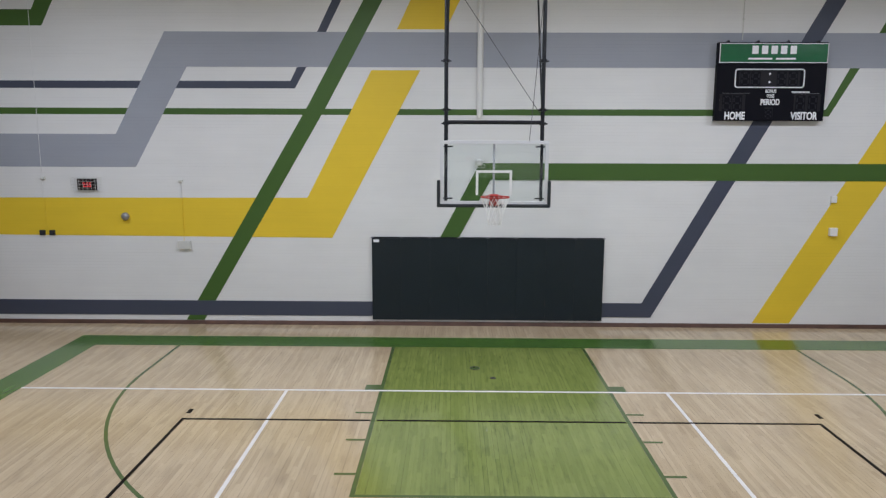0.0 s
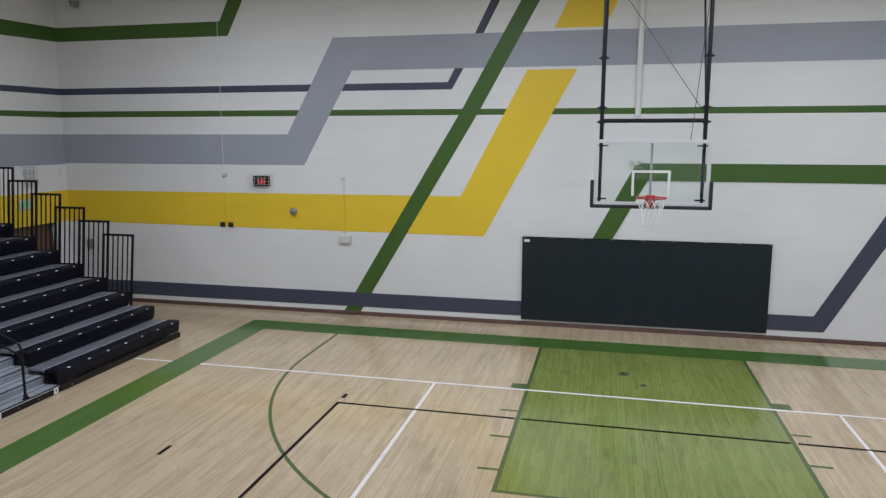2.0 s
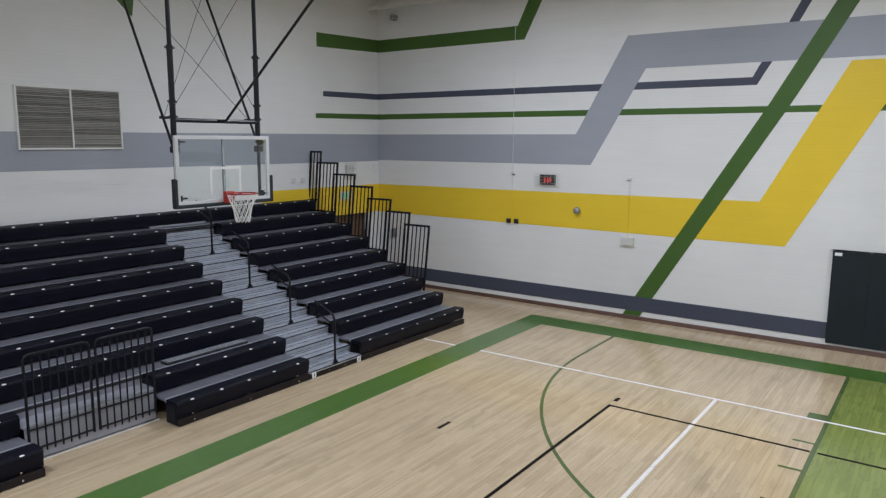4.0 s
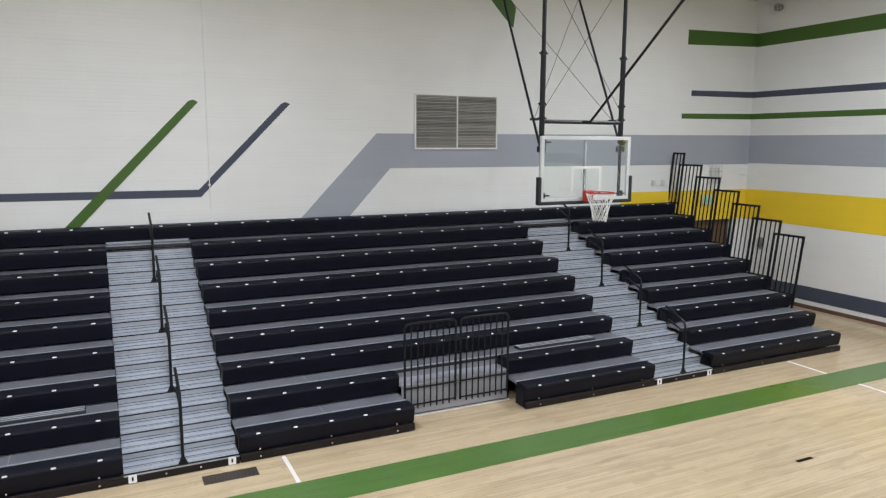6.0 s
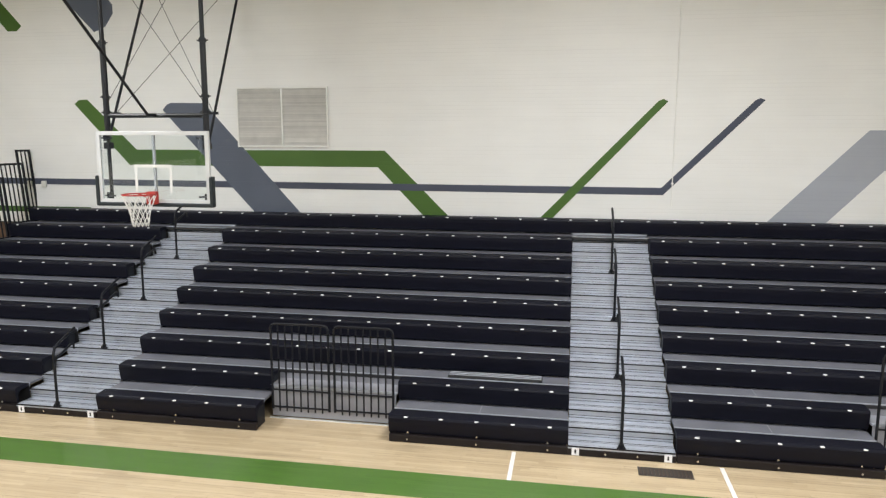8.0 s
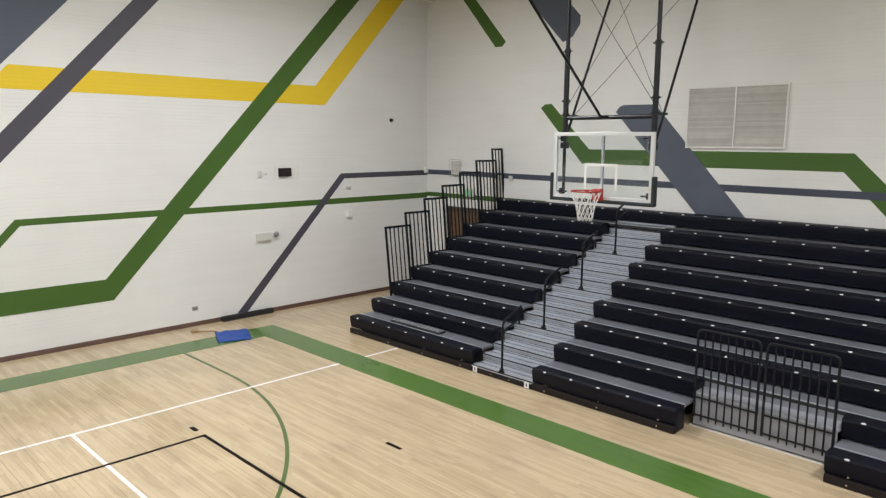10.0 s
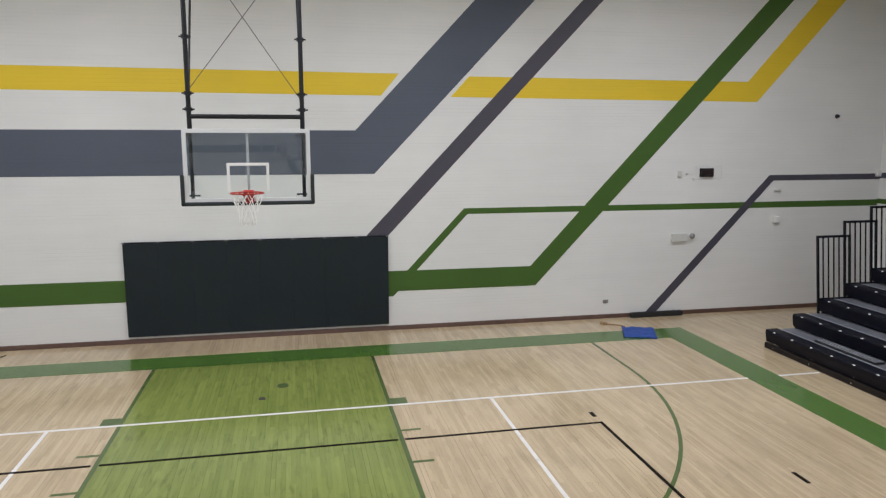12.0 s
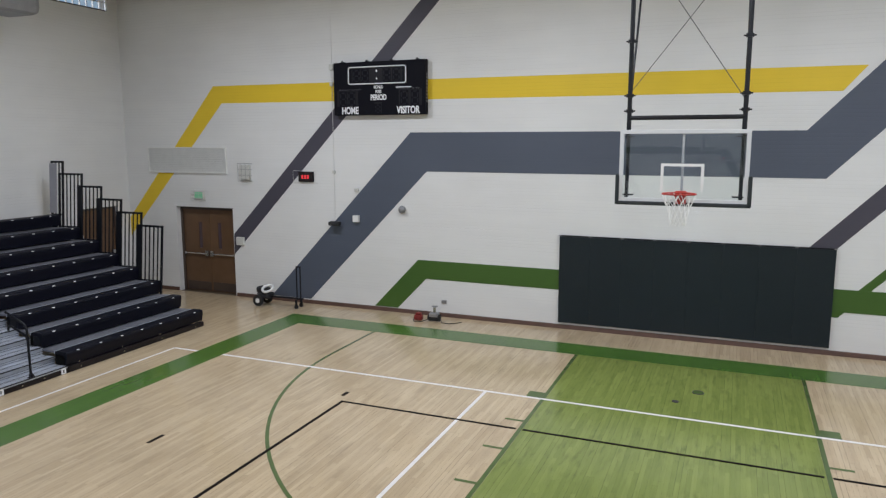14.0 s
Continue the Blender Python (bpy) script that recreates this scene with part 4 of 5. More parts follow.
def scoreboard(side, x0, x1, z0, z1, label):
    """x0 is its left end as one reads it. Local x runs to the reader's right."""
    y = Y_A if side == "A" else Y_C
    w, h = abs(x1 - x0), z1 - z0
    t = thing("scoreboard", label, "scoreboard", "scoreboards", at=((x0 + x1) / 2, y, z0), turn=0 if side == "A" else 180)
    top = 1.13
    part("cabinet", boxed(-w / 2, w / 2, -0.16, -0.03, 0, top, 0.008), M_SCORE, t, "black cabinet")
    f = -0.162
    corner = []
    for cx, cz, a0 in ((0.60, 0.97, 0), (-0.68, 0.97, 90), (-0.68, 0.715, 180), (0.60, 0.715, 270)):
        corner += [(cx + 0.05 * math.cos(math.radians(a0 + 22.5 * i)), f - 0.001, cz + 0.05 * math.sin(math.radians(a0 + 22.5 * i))) for i in range(5)]
    bm = tubed(corner, 0.0135, 6, True)
    part("clock_border", bm, M_TAG, t, "white rounded clock border")

    def digit(cx, z, dw, dh):
        s = 0.028
        plate = part("digit", boxed(cx - dw / 2 - 0.03, cx + dw / 2 + 0.03, f, f + 0.004, z - 0.03, z + dh + 0.03), M_SCORE, t, "unlit digit")
        for zz in (z, z + dh / 2, z + dh):
            part("segment", boxed(cx - dw / 2 + s, cx + dw / 2 - s, f - 0.003, f, zz - s / 2, zz + s / 2), M_DIGIT, plate)
        for e in (-1, 1):
            for a in (z, z + dh / 2):
                part("segment", boxed(cx + e * dw / 2 - s / 2, cx + e * dw / 2 + s / 2, f - 0.003, f, a + 0.02, a + dh / 2 - 0.02), M_DIGIT, plate)

    for a, b, c, d in ((-0.65, 0.57, 0.69, 0.99), (-1.02, -0.50, 0.19, 0.53), (0.48, 1.02, 0.19, 0.53), (-0.10, 0.07, 0.02, 0.27)):
        part("digit_window", boxed(a, b, f + 0.0005, f + 0.004, c, d), M_WINDOW, t, "smoky digit window")
    for cx in (-0.9, -0.3, 0.3, 0.9):
        clamp = boxed(cx - 0.028, cx + 0.028, -0.14, 0.0, h, h + 0.022, 0.005)
        part("top_clamp", disc(clamp, (cx, -0.10, h + 0.02), 0.022, (0, -1, 0), 0.03, 10), M_BLACK_PIPE, t)
    for cx in (-0.53, -0.32, 0.20, 0.43):
        digit(cx, 0.72, 0.13, 0.23)
    for cx in (-0.87, -0.66, 0.61, 0.86):
        digit(cx, 0.22, 0.13, 0.26)
    digit(-0.02, 0.05, 0.10, 0.16)
    for z in (0.77, 0.93):
        part("colon_dot", disc(bmesh.new(), (-0.04, f, z), 0.022, (0, -1, 0), 0.004, 12), M_TAG, t)
    for text, hgt, cx, z in (("HOME", 0.15, -0.70, 0.03), ("VISITOR", 0.15, 0.70, 0.03), ("PERIOD", 0.115, 0.0, 0.32), ("POSS", 0.068, 0.0, 0.462), ("BONUS", 0.068, 0.0, 0.558)):
        words(text, hgt, M_TAG, t, (cx, f - 0.002, z), 0, squeeze=0.70)
    part("maker_bar", boxed(0.42, 0.78, f - 0.003, f, 0.565, 0.585), M_TAG, t)
    for a in (-0.97, 0.43):
        part("rule_line", boxed(a, a + 0.55, f - 0.002, f, 0.545, 0.549), M_GREYMETAL, t)
    if h > 1.3:
        part("header_cabinet", boxed(-w / 2 - 0.0, w / 2, -0.16, -0.03, top + 0.004, h, 0.008), M_SCORE, t)
        part("header_panel", boxed(-w / 2 + 0.04, w / 2 - 0.02, -0.168, -0.16, top + 0.03, h - 0.035), M_SPONSOR, t, "green sponsor panel")
        bm = bmesh.new()
        for a, b, c, d in ((-w / 2 + 0.02, w / 2 - 0.005, h - 0.035, h - 0.022), (-w / 2 + 0.02, w / 2 - 0.005, top + 0.015, top + 0.03), (-w / 2 + 0.022, -w / 2 + 0.036, top + 0.03, h - 0.035), (w / 2 - 0.019, w / 2 - 0.007, top + 0.03, h - 0.035)):
            box(bm, a, b, -0.17, -0.163, c, d)
        part("header_border", bm, M_TAG, t, "thin white border")
        # plain shapes stand in for the sponsor's mark
        marks = [(-0.43 + 0.19 * i, -0.43 + 0.19 * i + 0.125, top + 0.19, top + 0.35) for i in range(5)] + [(-0.50, -0.02, top + 0.08, top + 0.115), (0.05, 0.45, top + 0.08, top + 0.115)]
        for a, b, c, d in marks:
            part("sponsor_mark", boxed(a, b, -0.172, -0.168, c, d, 0.003), M_TAG, t, "plain white sponsor mark")
    for e in (-0.7, 0.7):
        part("hanger", boxed(e - 0.03, e + 0.03, -0.03, 0.0, 0.1, 1.0), M_GREYMETAL, t)
    side_bar = bmesh.new()
    for i in range(9):
        box(side_bar, w / 2, w / 2 + 0.004, -0.12, -0.06, 0.25 + 0.07 * i, 0.29 + 0.07 * i)
    part("side_mark", side_bar, M_GREYMETAL, t)
    return t


scoreboard("A", 4.565, 6.76, 4.375, 5.925, "black scoreboard with a green sponsor panel on the wall")
scoreboard("C", 7.61, 5.40, 4.36, 5.49, "black scoreboard, unlit, on the wall by the doors")

# ---------------- doors, signs, vents ----------------


def double_door(name, side, a, b, top):
    """A pair of wooden leaves set back in the opening; a to b along the wall."""
    run = {"C": 180, "W": 90}[side]
    mid = (a + b) / 2
    at = AT[side](mid, 0, 0)
    t = thing(name, "pair of brown wooden doors with narrow vision panels and push bars", "door", at=at, turn=run, kind="structure")
    w = (b - a) / 2
    bm = bmesh.new()
    box(bm, -w, -w + 0.06, 0.14, 0.27, 0, top)
    box(bm, w - 0.06, w, 0.14, 0.27, 0, top)
    box(bm, -w + 0.06, w - 0.06, 0.14, 0.27, top - 0.06, top)
    part("door_frame", bm, M_FRAME, t, "dark brown steel frame")
    for e in (-1, 1):
        x0, x1 = sorted((e * 0.004, e * (w - 0.064)))
        vis = (e * 0.30 - 0.055, e * 0.30 + 0.055, 1.12, 1.78)
        bm = bmesh.new()
        box(bm, x0, vis[0], 0.18, 0.225, 0.012, top - 0.065)
        box(bm, vis[1], x1, 0.18, 0.225, 0.012, top - 0.065)
        box(bm, vis[0], vis[1], 0.18, 0.225, 0.012, vis[2])
        box(bm, vis[0], vis[1], 0.18, 0.225, vis[3], top - 0.065)
        leaf = part("door_leaf", bm, M_DOOR, t)
        part("vision_panel", boxed(vis[0], vis[1], 0.198, 0.204, vis[2], vis[3]), M_VISION, leaf, "narrow glass with the corridor's reflection in its colour")
        bm = tubed([(x0 + 0.05, 0.12, 0.98), (x1 - 0.05, 0.12, 0.98)], 0.018, 8)
        box(bm, e * 0.08 - 0.05, e * 0.08 + 0.05, 0.11, 0.18, 0.92, 1.06, 0.01)
        box(bm, e * (w - 0.13) - 0.03, e * (w - 0.13) + 0.03, 0.11, 0.18, 0.95, 1.01, 0.01)
        part("push_bar", bm, M_CHROME, leaf, "steel push bar")
        part("kick_plate", boxed(x0 + 0.03, x1 - 0.03, 0.176, 0.18, 0.03, 0.25), M_FRAME, leaf)
    part("backing", boxed(-w, w, 0.28, 0.30, 0, top), M_UNDER, t)
    return t


double_door("door_1", "C", DOOR_C[0], DOOR_C[1], 2.16)
double_door("door_2", "W", DOOR_WN[0], DOOR_WN[1], 2.16)
south_west = double_door("door_3", "W", DOOR_WS[0], DOOR_WS[1], 2.16)
# small plain green patch in front of one door leaf
part("door_patch", boxed(-0.52, -0.30, 0.172, 0.176, 0.78, 0.95), M_SPONSOR, south_west, "small green patch")



def single_door(name, a, b, top):
    """One wooden leaf set back in the east wall."""
    t = thing(name, "brown wooden door behind the bleacher's end rails", "door", at=AT["E"]((a + b) / 2, 0, 0), turn=-90, kind="structure")
    w = (b - a) / 2
    bm = bmesh.new()
    box(bm, -w, -w + 0.05, 0.06, 0.20, 0, top)
    box(bm, w - 0.05, w, 0.06, 0.20, 0, top)
    box(bm, -w + 0.05, w - 0.05, 0.06, 0.20, top - 0.05, top)
    part("door_frame", bm, M_FRAME, t, "dark brown steel frame")
    leaf = part("door_leaf", boxed(-w + 0.054, w - 0.054, 0.09, 0.135, 0.012, top - 0.054), M_DOOR, t)
    bm = tubed([(-w + 0.14, 0.04, 0.98), (w - 0.14, 0.04, 0.98)], 0.018, 8)
    box(bm, w - 0.20, w - 0.10, 0.03, 0.09, 0.92, 1.06, 0.01)
    box(bm, -w + 0.10, -w + 0.16, 0.03, 0.09, 0.95, 1.01, 0.01)
    part("push_bar", bm, M_CHROME, leaf, "steel push bar")
    part("backing", boxed(-w, w, 0.28, 0.30, 0, top), M_UNDER, t)


single_door("door_4", DOOR_E[0], DOOR_E[1], 2.16)

TURN_OF = {"A": 0, "C": 180, "W": 90, "E": -90}


def on_wall(name, side, u, z, label, category, group=""):
    """An empty on the wall; its local -y points into the room, local x to the reader's right."""
    return thing(name, label, category, group, at=AT[side](u, z, 0), turn=TURN_OF[side])


def wire_guard(t, w, h, d=0.10, mat=None, r=0.004, wires=(4, 4)):
    bm = bmesh.new()
    for j in range(wires[1]):
        z = -h / 2 + h * j / (wires[1] - 1)
        tube(bm, [(-w / 2, 0, z), (-w / 2, -d, z), (w / 2, -d, z), (w / 2, 0, z)], r, 5)
    for i in range(wires[0]):
        x = -w / 2 + w * i / (wires[0] - 1)
        tube(bm, [(x, 0, h / 2), (x, -d, h / 2), (x, -d, -h / 2), (x, 0, -h / 2)], r, 5)
    part("wire_guard", bm, mat or M_OFFWHITE, t, "wire guard")


def louvre(side, u0, u1, z0, z1, slats, white, label, columns=2, slat_mat=None, backing=None):
    t = on_wall("wall_vent", side, (u0 + u1) / 2, (z0 + z1) / 2, label, "vent", "wall vents")
    w, h = abs(u1 - u0), z1 - z0
    mat = slat_mat or (M_STEEL_WHITE if white else M_OFFWHITE)
    backing = backing or (M_STEEL_WHITE if white else M_UNDER)
    bm = bmesh.new()
    b = 0.030
    for x0, x1, c, d in ((-w / 2, w / 2, h / 2 - b, h / 2), (-w / 2, w / 2, -h / 2, -h / 2 + b), (-w / 2, -w / 2 + b, -h / 2 + b, h / 2 - b), (w / 2 - b, w / 2, -h / 2 + b, h / 2 - b)):
        box(bm, x0, x1, -0.045, 0.0, c, d, 0.004)
    for i in range(1, columns):
        x = -w / 2 + w * i / columns
        box(bm, x - 0.013, x + 0.013, -0.045, 0.0, -h / 2 + b, h / 2 - b)
    part("frame", bm, M_STEEL_WHITE, t, "white vent frame")
    part("backing", boxed(-w / 2 + b, w / 2 - b, -0.008, -0.004, -h / 2 + b, h / 2 - b), backing, t)
    cw = w / columns
    pitch = (h - 2 * b) / slats
    bm = bmesh.new()
    v = [bm.verts.new(p) for p in ((-cw / 2 + 0.015, -0.040, -pitch * 0.42), (cw / 2 - 0.015, -0.040, -pitch * 0.42), (cw / 2 - 0.015, -0.012, pitch * 0.42), (-cw / 2 + 0.015, -0.012, pitch * 0.42))]
    bm.faces.new(v)
    ex = bmesh.ops.extrude_face_region(bm, geom=bm.faces[:])
    bmesh.ops.translate(bm, vec=(0, 0.004, 0.0), verts=[e for e in ex["geom"] if isinstance(e, bmesh.types.BMVert)])
    slat = finish(bm, "slat", mat)
    for c in range(columns):
        for i in range(slats):
            part("slat", slat, None, t).location = (-w / 2 + cw * (c + 0.5), 0, -h / 2 + b + pitch * (i + 0.5))
    return t


louvre("W", 4.96, 6.83, 3.715, 4.805, 34, False, "large dusty louvred return air vent in a white frame", 2, M_DUSTY)
louvre("W", -7.09, -5.25, 3.705, 4.84, 34, False, "large pale grey louvred return air vent in a white frame", 2, M_PALE_LOUVRE, M_PALE_LOUVRE)
louvre("C", 10.74, 13.19, 3.02, 3.66, 13, True, "long white louvred vent over the doors", 1)


def wall_box(side, u, z, w, h, d, mat, label, category, group="", bevel=0.008, name="wall_box"):
    t = on_wall(name, side, u, z, label, category, group)
    part("body", boxed(-w / 2, w / 2, -d, 0, -h / 2, h / 2, bevel), mat, t)
    part("cover", boxed(-w / 2 + w * 0.12, w / 2 - w * 0.12, -d - 0.004, -d, -h / 2 + h * 0.15, h / 2 - h * 0.15), mat, t)
    return t


def horn(side, u, z, r=0.085):
    t = on_wall("wall_horn", side, u, z, "small round grey wall speaker", "speaker", "wall speakers")
    bm = bmesh.new()
    bmesh.ops.create_uvsphere(bm, u_segments=16, v_segments=10, radius=r)
    bmesh.ops.transform(bm, matrix=Matrix.Translation((0, -0.06, 0)) @ Matrix.Diagonal((1, 0.8, 1, 1)), verts=bm.verts[:])
    part("shell", bm, M_GREYMETAL, t, smooth=True)
    part("mount", disc(bmesh.new(), (0, 0, 0), r * 0.8, (0, -1, 0), 0.04, 16), M_OFFWHITE, t)


def exit_sign(side, u, z):
    t = on_wall("exit_sign", side, u, z, "lit green exit sign in a wire guard", "exit sign", "exit signs")
    part("housing", boxed(-0.15, 0.15, -0.06, 0, -0.10, 0.10, 0.008), M_OFFWHITE, t)
    part("lit_face", boxed(-0.125, 0.125, -0.064, -0.06, -0.075, 0.075), M_EXIT, t, "glowing green face")
    wire_guard(t, 0.38, 0.26, 0.12)


def digital_clock(side, u, z, lit, text=""):
    t = on_wall("digital_clock", side, u, z, "digital wall clock in a wire guard" + (" with red figures" if lit else ", unlit"), "clock", "wall clocks")
    k = 1.0 if lit else 0.78
    part("case", boxed(-0.19 * k, 0.19 * k, -0.07, 0, -0.11 * k, 0.11 * k, 0.01), M_DARKGLASS, t)
    part("case_rim", boxed(-0.20 * k, 0.20 * k, -0.05, 0, -0.12 * k, 0.12 * k, 0.01), M_SCORE, t)
    if text:
        words(text, 0.095, M_LED, t, (0.02, -0.074, -0.05), 0, name="figures", squeeze=0.85)
    elif lit:
        for i in range(3):
            part("figure", boxed(-0.10 + 0.075 * i, -0.05 + 0.075 * i, -0.074, -0.07, -0.045, 0.045), M_LED, t)
    wire_guard(t, 0.60, 0.28, 0.11, None, 0.0030, (8, 5) if text else (2, 2))


digital_clock("A", -8.45, 3.01, True, "2:55")
digital_clock("C", 8.48, 2.99, True)
digital_clock("C", -9.30, 3.10, False)
horn("A", -7.67, 2.34)
horn("C", 6.02, 2.32)
horn("C", -9.02, 1.74, 0.06)
wall_box("A", -6.45, 1.735, 0.27, 0.17, 0.07, M_OFFWHITE, "off-white electrical box on the wall", "electrical box")
wall_box("C", -8.72, 1.71, 0.36, 0.18, 0.07, M_OFFWHITE, "off-white electrical box on the wall", "electrical box")
for u in (-9.48, -9.27):
    wall_box("A", u, 1.98, 0.11, 0.11, 0.05, M_UNDER, "dark outlet box at the foot of a conduit", "outlet", "dark outlets")
wall_box("A", -9.38, 3.14, 0.10, 0.06, 0.05, M_OFFWHITE, "small off-white junction box", "junction box")
wall_box("A", -6.47, 3.09, 0.09, 0.05, 0.05, M_OFFWHITE, "small off-white sensor on the wall", "sensor")
wall_box("A", -13.1, 1.40, 0.16, 0.24, 0.06, M_GREYMETAL, "grey steel switch box on the wall behind the end rails", "switch box")
wall_box("A", 7.20, 2.77, 0.11, 0.14, 0.05, M_WHITE, "small white alarm box on the yellow stripe", "alarm")
wall_box("A", 7.23, 2.09, 0.16, 0.17, 0.08, M_WHITE, "white strobe box on the wall", "alarm")
wall_box("C", 7.18, 2.07, 0.15, 0.15, 0.08, M_WHITE, "white wall box on the slate stripe", "alarm")
wall_box("C", 7.17, 2.72, 0.10, 0.08, 0.05, M_OFFWHITE, "small off-white sensor on the wall", "sensor")
wall_box("C", 7.74, 3.11, 0.07, 0.07, 0.05, M_OFFWHITE, "small off-white sensor on the wall", "sensor")
wall_box("C", 10.42, 1.39, 0.22, 0.20, 0.06, M_OFFWHITE, "off-white switch box beside the doors", "switch box")
wall_box("C", -8.67, 3.08, 0.09, 0.13, 0.04, M_OFFWHITE, "small off-white sensor on the wall", "sensor")
wall_box("C", -8.84, 3.08, 0.05, 0.03, 0.03, M_OFFWHITE, "small off-white sensor on the wall", "sensor")
wall_box("C", -7.08, 0.37, 0.12, 0.07, 0.02, M_GREYMETAL, "steel outlet plate low on the wall", "outlet")
wall_box("C", 5.05, 0.33, 0.12, 0.08, 0.02, M_GREYMETAL, "steel outlet plate low on the wall", "outlet")
wall_box("C", -11.06, 2.05, 0.13, 0.14, 0.08, M_WHITE, "white strobe box on the wall", "alarm")
wall_box("C", -11.05, 2.70, 0.13, 0.05, 0.05, M_OFFWHITE, "small off-white sensor on the wall", "sensor")
wall_box("C", -13.62, 3.04, 0.12, 0.14, 0.06, M_WHITE, "white wall box near the corner", "alarm")
wall_box("W", 11.41, 2.93, 0.10, 0.12, 0.05, M_OFFWHITE, "small off-white sensor on the wall", "sensor")
wall_box("W", 11.12, 2.93, 0.10, 0.12, 0.05, M_OFFWHITE, "small off-white sensor on the wall", "sensor")
wall_box("W", -11.42, 2.94, 0.10, 0.12, 0.05, M_OFFWHITE, "small off-white sensor on the wall", "sensor")
wall_box("W", -11.75, 2.94, 0.10, 0.12, 0.05, M_OFFWHITE, "small off-white sensor on the wall", "sensor")
wall_box("W", 14.08, 3.16, 0.12, 0.16, 0.07, M_WHITE, "white wall box near the corner", "alarm")
exit_sign("C", 11.62, 2.48)
exit_sign("W", 12.86, 2.47)
exit_sign("W", -12.75, 2.53)
for side, u, z in (("C", 10.18, 3.07), ("W", 13.06, 3.10), ("W", -13.2, 3.13)):
    t = wall_box(side, u, z, 0.27, 0.34, 0.09, M_OFFWHITE, "off-white alarm unit behind a wire guard", "alarm", "guarded alarms")
    wire_guard(t, 0.34, 0.42, 0.11, M_GREYMETAL, 0.0035)
t = on_wall("wall_bell", "A", -0.20, 3.50, "white bell under a wire guard behind the backboard", "alarm")
part("dome", disc(bmesh.new(), (0, 0, 0), 0.08, (0, -1, 0), 0.07, 16, 0.05), M_WHITE, t)
wire_guard(t, 0.22, 0.20, 0.11)


def wall_camera(side, u, z):
    t = on_wall("wall_camera", side, u, z, "small dark security camera on a bracket", "camera", "wall cameras")
    part("mount", disc(bmesh.new(), (0, 0, 0), 0.05, (0, -1, 0), 0.06, 12), M_GREYMETAL, t)
    part("housing", boxed(-0.16, 0.10, -0.20, -0.06, -0.045, 0.045, 0.015), M_UNDER, t)


wall_camera("C", 7.66, 1.95)
t = on_wall("dome_camera", "C", -12.43, 4.31, "tiny dark dome camera on the wall", "camera")
part("dome", disc(bmesh.new(), (0, 0, 0), 0.05, (0, -1, 0), 0.06, 12, 0.03), M_UNDER, t)

# conduits
for side, u, z0, z1, r, mat in (("A", -0.21, 4.42, 8.2, 0.055, M_STEEL_WHITE), ("A", -9.40, 2.72, 8.2, 0.005, PAINT["whiteX"]), ("A", -9.38, 2.04, 2.72, 0.006, PAINT["yellowX"]), ("A", -6.46, 2.72, 3.05, 0.005, PAINT["whiteX"]), ("A", -6.46, 1.82, 2.72, 0.005, PAINT["yellowX"]), ("A", 5.08, 5.99, 8.2, 0.009, M_OFFWHITE), ("C", 7.74, 2.0, 8.2, 0.005, PAINT["whiteX"]), ("W", 1.05, 2.7, 8.2, 0.008, M_STEEL_WHITE)):
    t = on_wall("conduit", side, u, 0, "thin painted conduit running up the wall", "conduit", "conduits")
    part("pipe", tubed([(0, -0.018 if r < 0.03 else -0.03, z0), (0, -0.018 if r < 0.03 else -0.03, z1)], r, 8), mat, t)
    for z in [z0 + 0.4 + 1.5 * i for i in range(int((z1 - z0) / 1.5) if r > 0.0055 else 0)]:
        part("clip", boxed(-r - 0.015, r + 0.015, -0.02 - r * 0.4, 0.0, z - 0.012, z + 0.012), mat, t)
t = wall_box("C", 7.74, 5.42, 0.10, 0.12, 0.06, M_OFFWHITE, "small off-white junction box on the conduit", "junction box")
t = wall_box("C", 7.74, 5.05, 0.08, 0.08, 0.06, M_OFFWHITE, "small off-white junction box on the conduit", "junction box")

# round fixture high in the corner
t = on_wall("wall_light", "A", -13.05, 7.08, "small round fixture under a wire guard near the roof", "wall light")
part("body", disc(bmesh.new(), (0, 0, 0), 0.09, (0, -1, 0), 0.12, 16), M_GREYMETAL, t)
wire_guard(t, 0.30, 0.26, 0.16)

# high band of glass blocks
window = thing("window_1", "high band of glass blocks in a dark frame", "window", at=(X_E, 0, 0), kind="structure")
u0, u1, z0, z1 = WINDOW_E
bm = bmesh.new()
box(bm, 0.02, 0.12, u0, u1, z0, z0 + 0.03)
box(bm, 0.02, 0.12, u0, u1, z1 - 0.03, z1)
part("window_frame", bm, M_FRAME, window)
cols = round((u1 - u0) / 0.19)
block = finish(boxed(0.04, 0.12, -0.089, 0.089, -0.089, 0.089, 0.008), "glass_block", M_BLOCK)
step = (u1 - u0) / cols
for i in range(cols):
    for j in range(4):
        ob = part("glass_block", block, None, window)
        ob.location = (0, u0 + step * (i + 0.5), z0 + 0.125 + 0.19 * j)
        ob.visible_shadow = False

# grey unit heater hung under the roof near the east wall
heater = thing("unit_heater", "dark grey unit heater hung high by the wall", "heater", at=(12.6, -10.25, 6.36))
part("body", boxed(-0.45, 0.45, -0.5, 0.5, -0.1, 0.6, 0.13), M_GREYMETAL, heater)
for e in (-0.35, 0.35):
    part("hanger", tubed([(e, 0, 0.6), (e, 0, 1.92)], 0.012, 6), M_BLACK_STEEL, heater)

# ---------------- loose things on the floor ----------------
roll = thing("foam_bar", "long black foam bar lying against the base of the wall", "foam bar", at=(-8.24, Y_C + 0.09, 0))
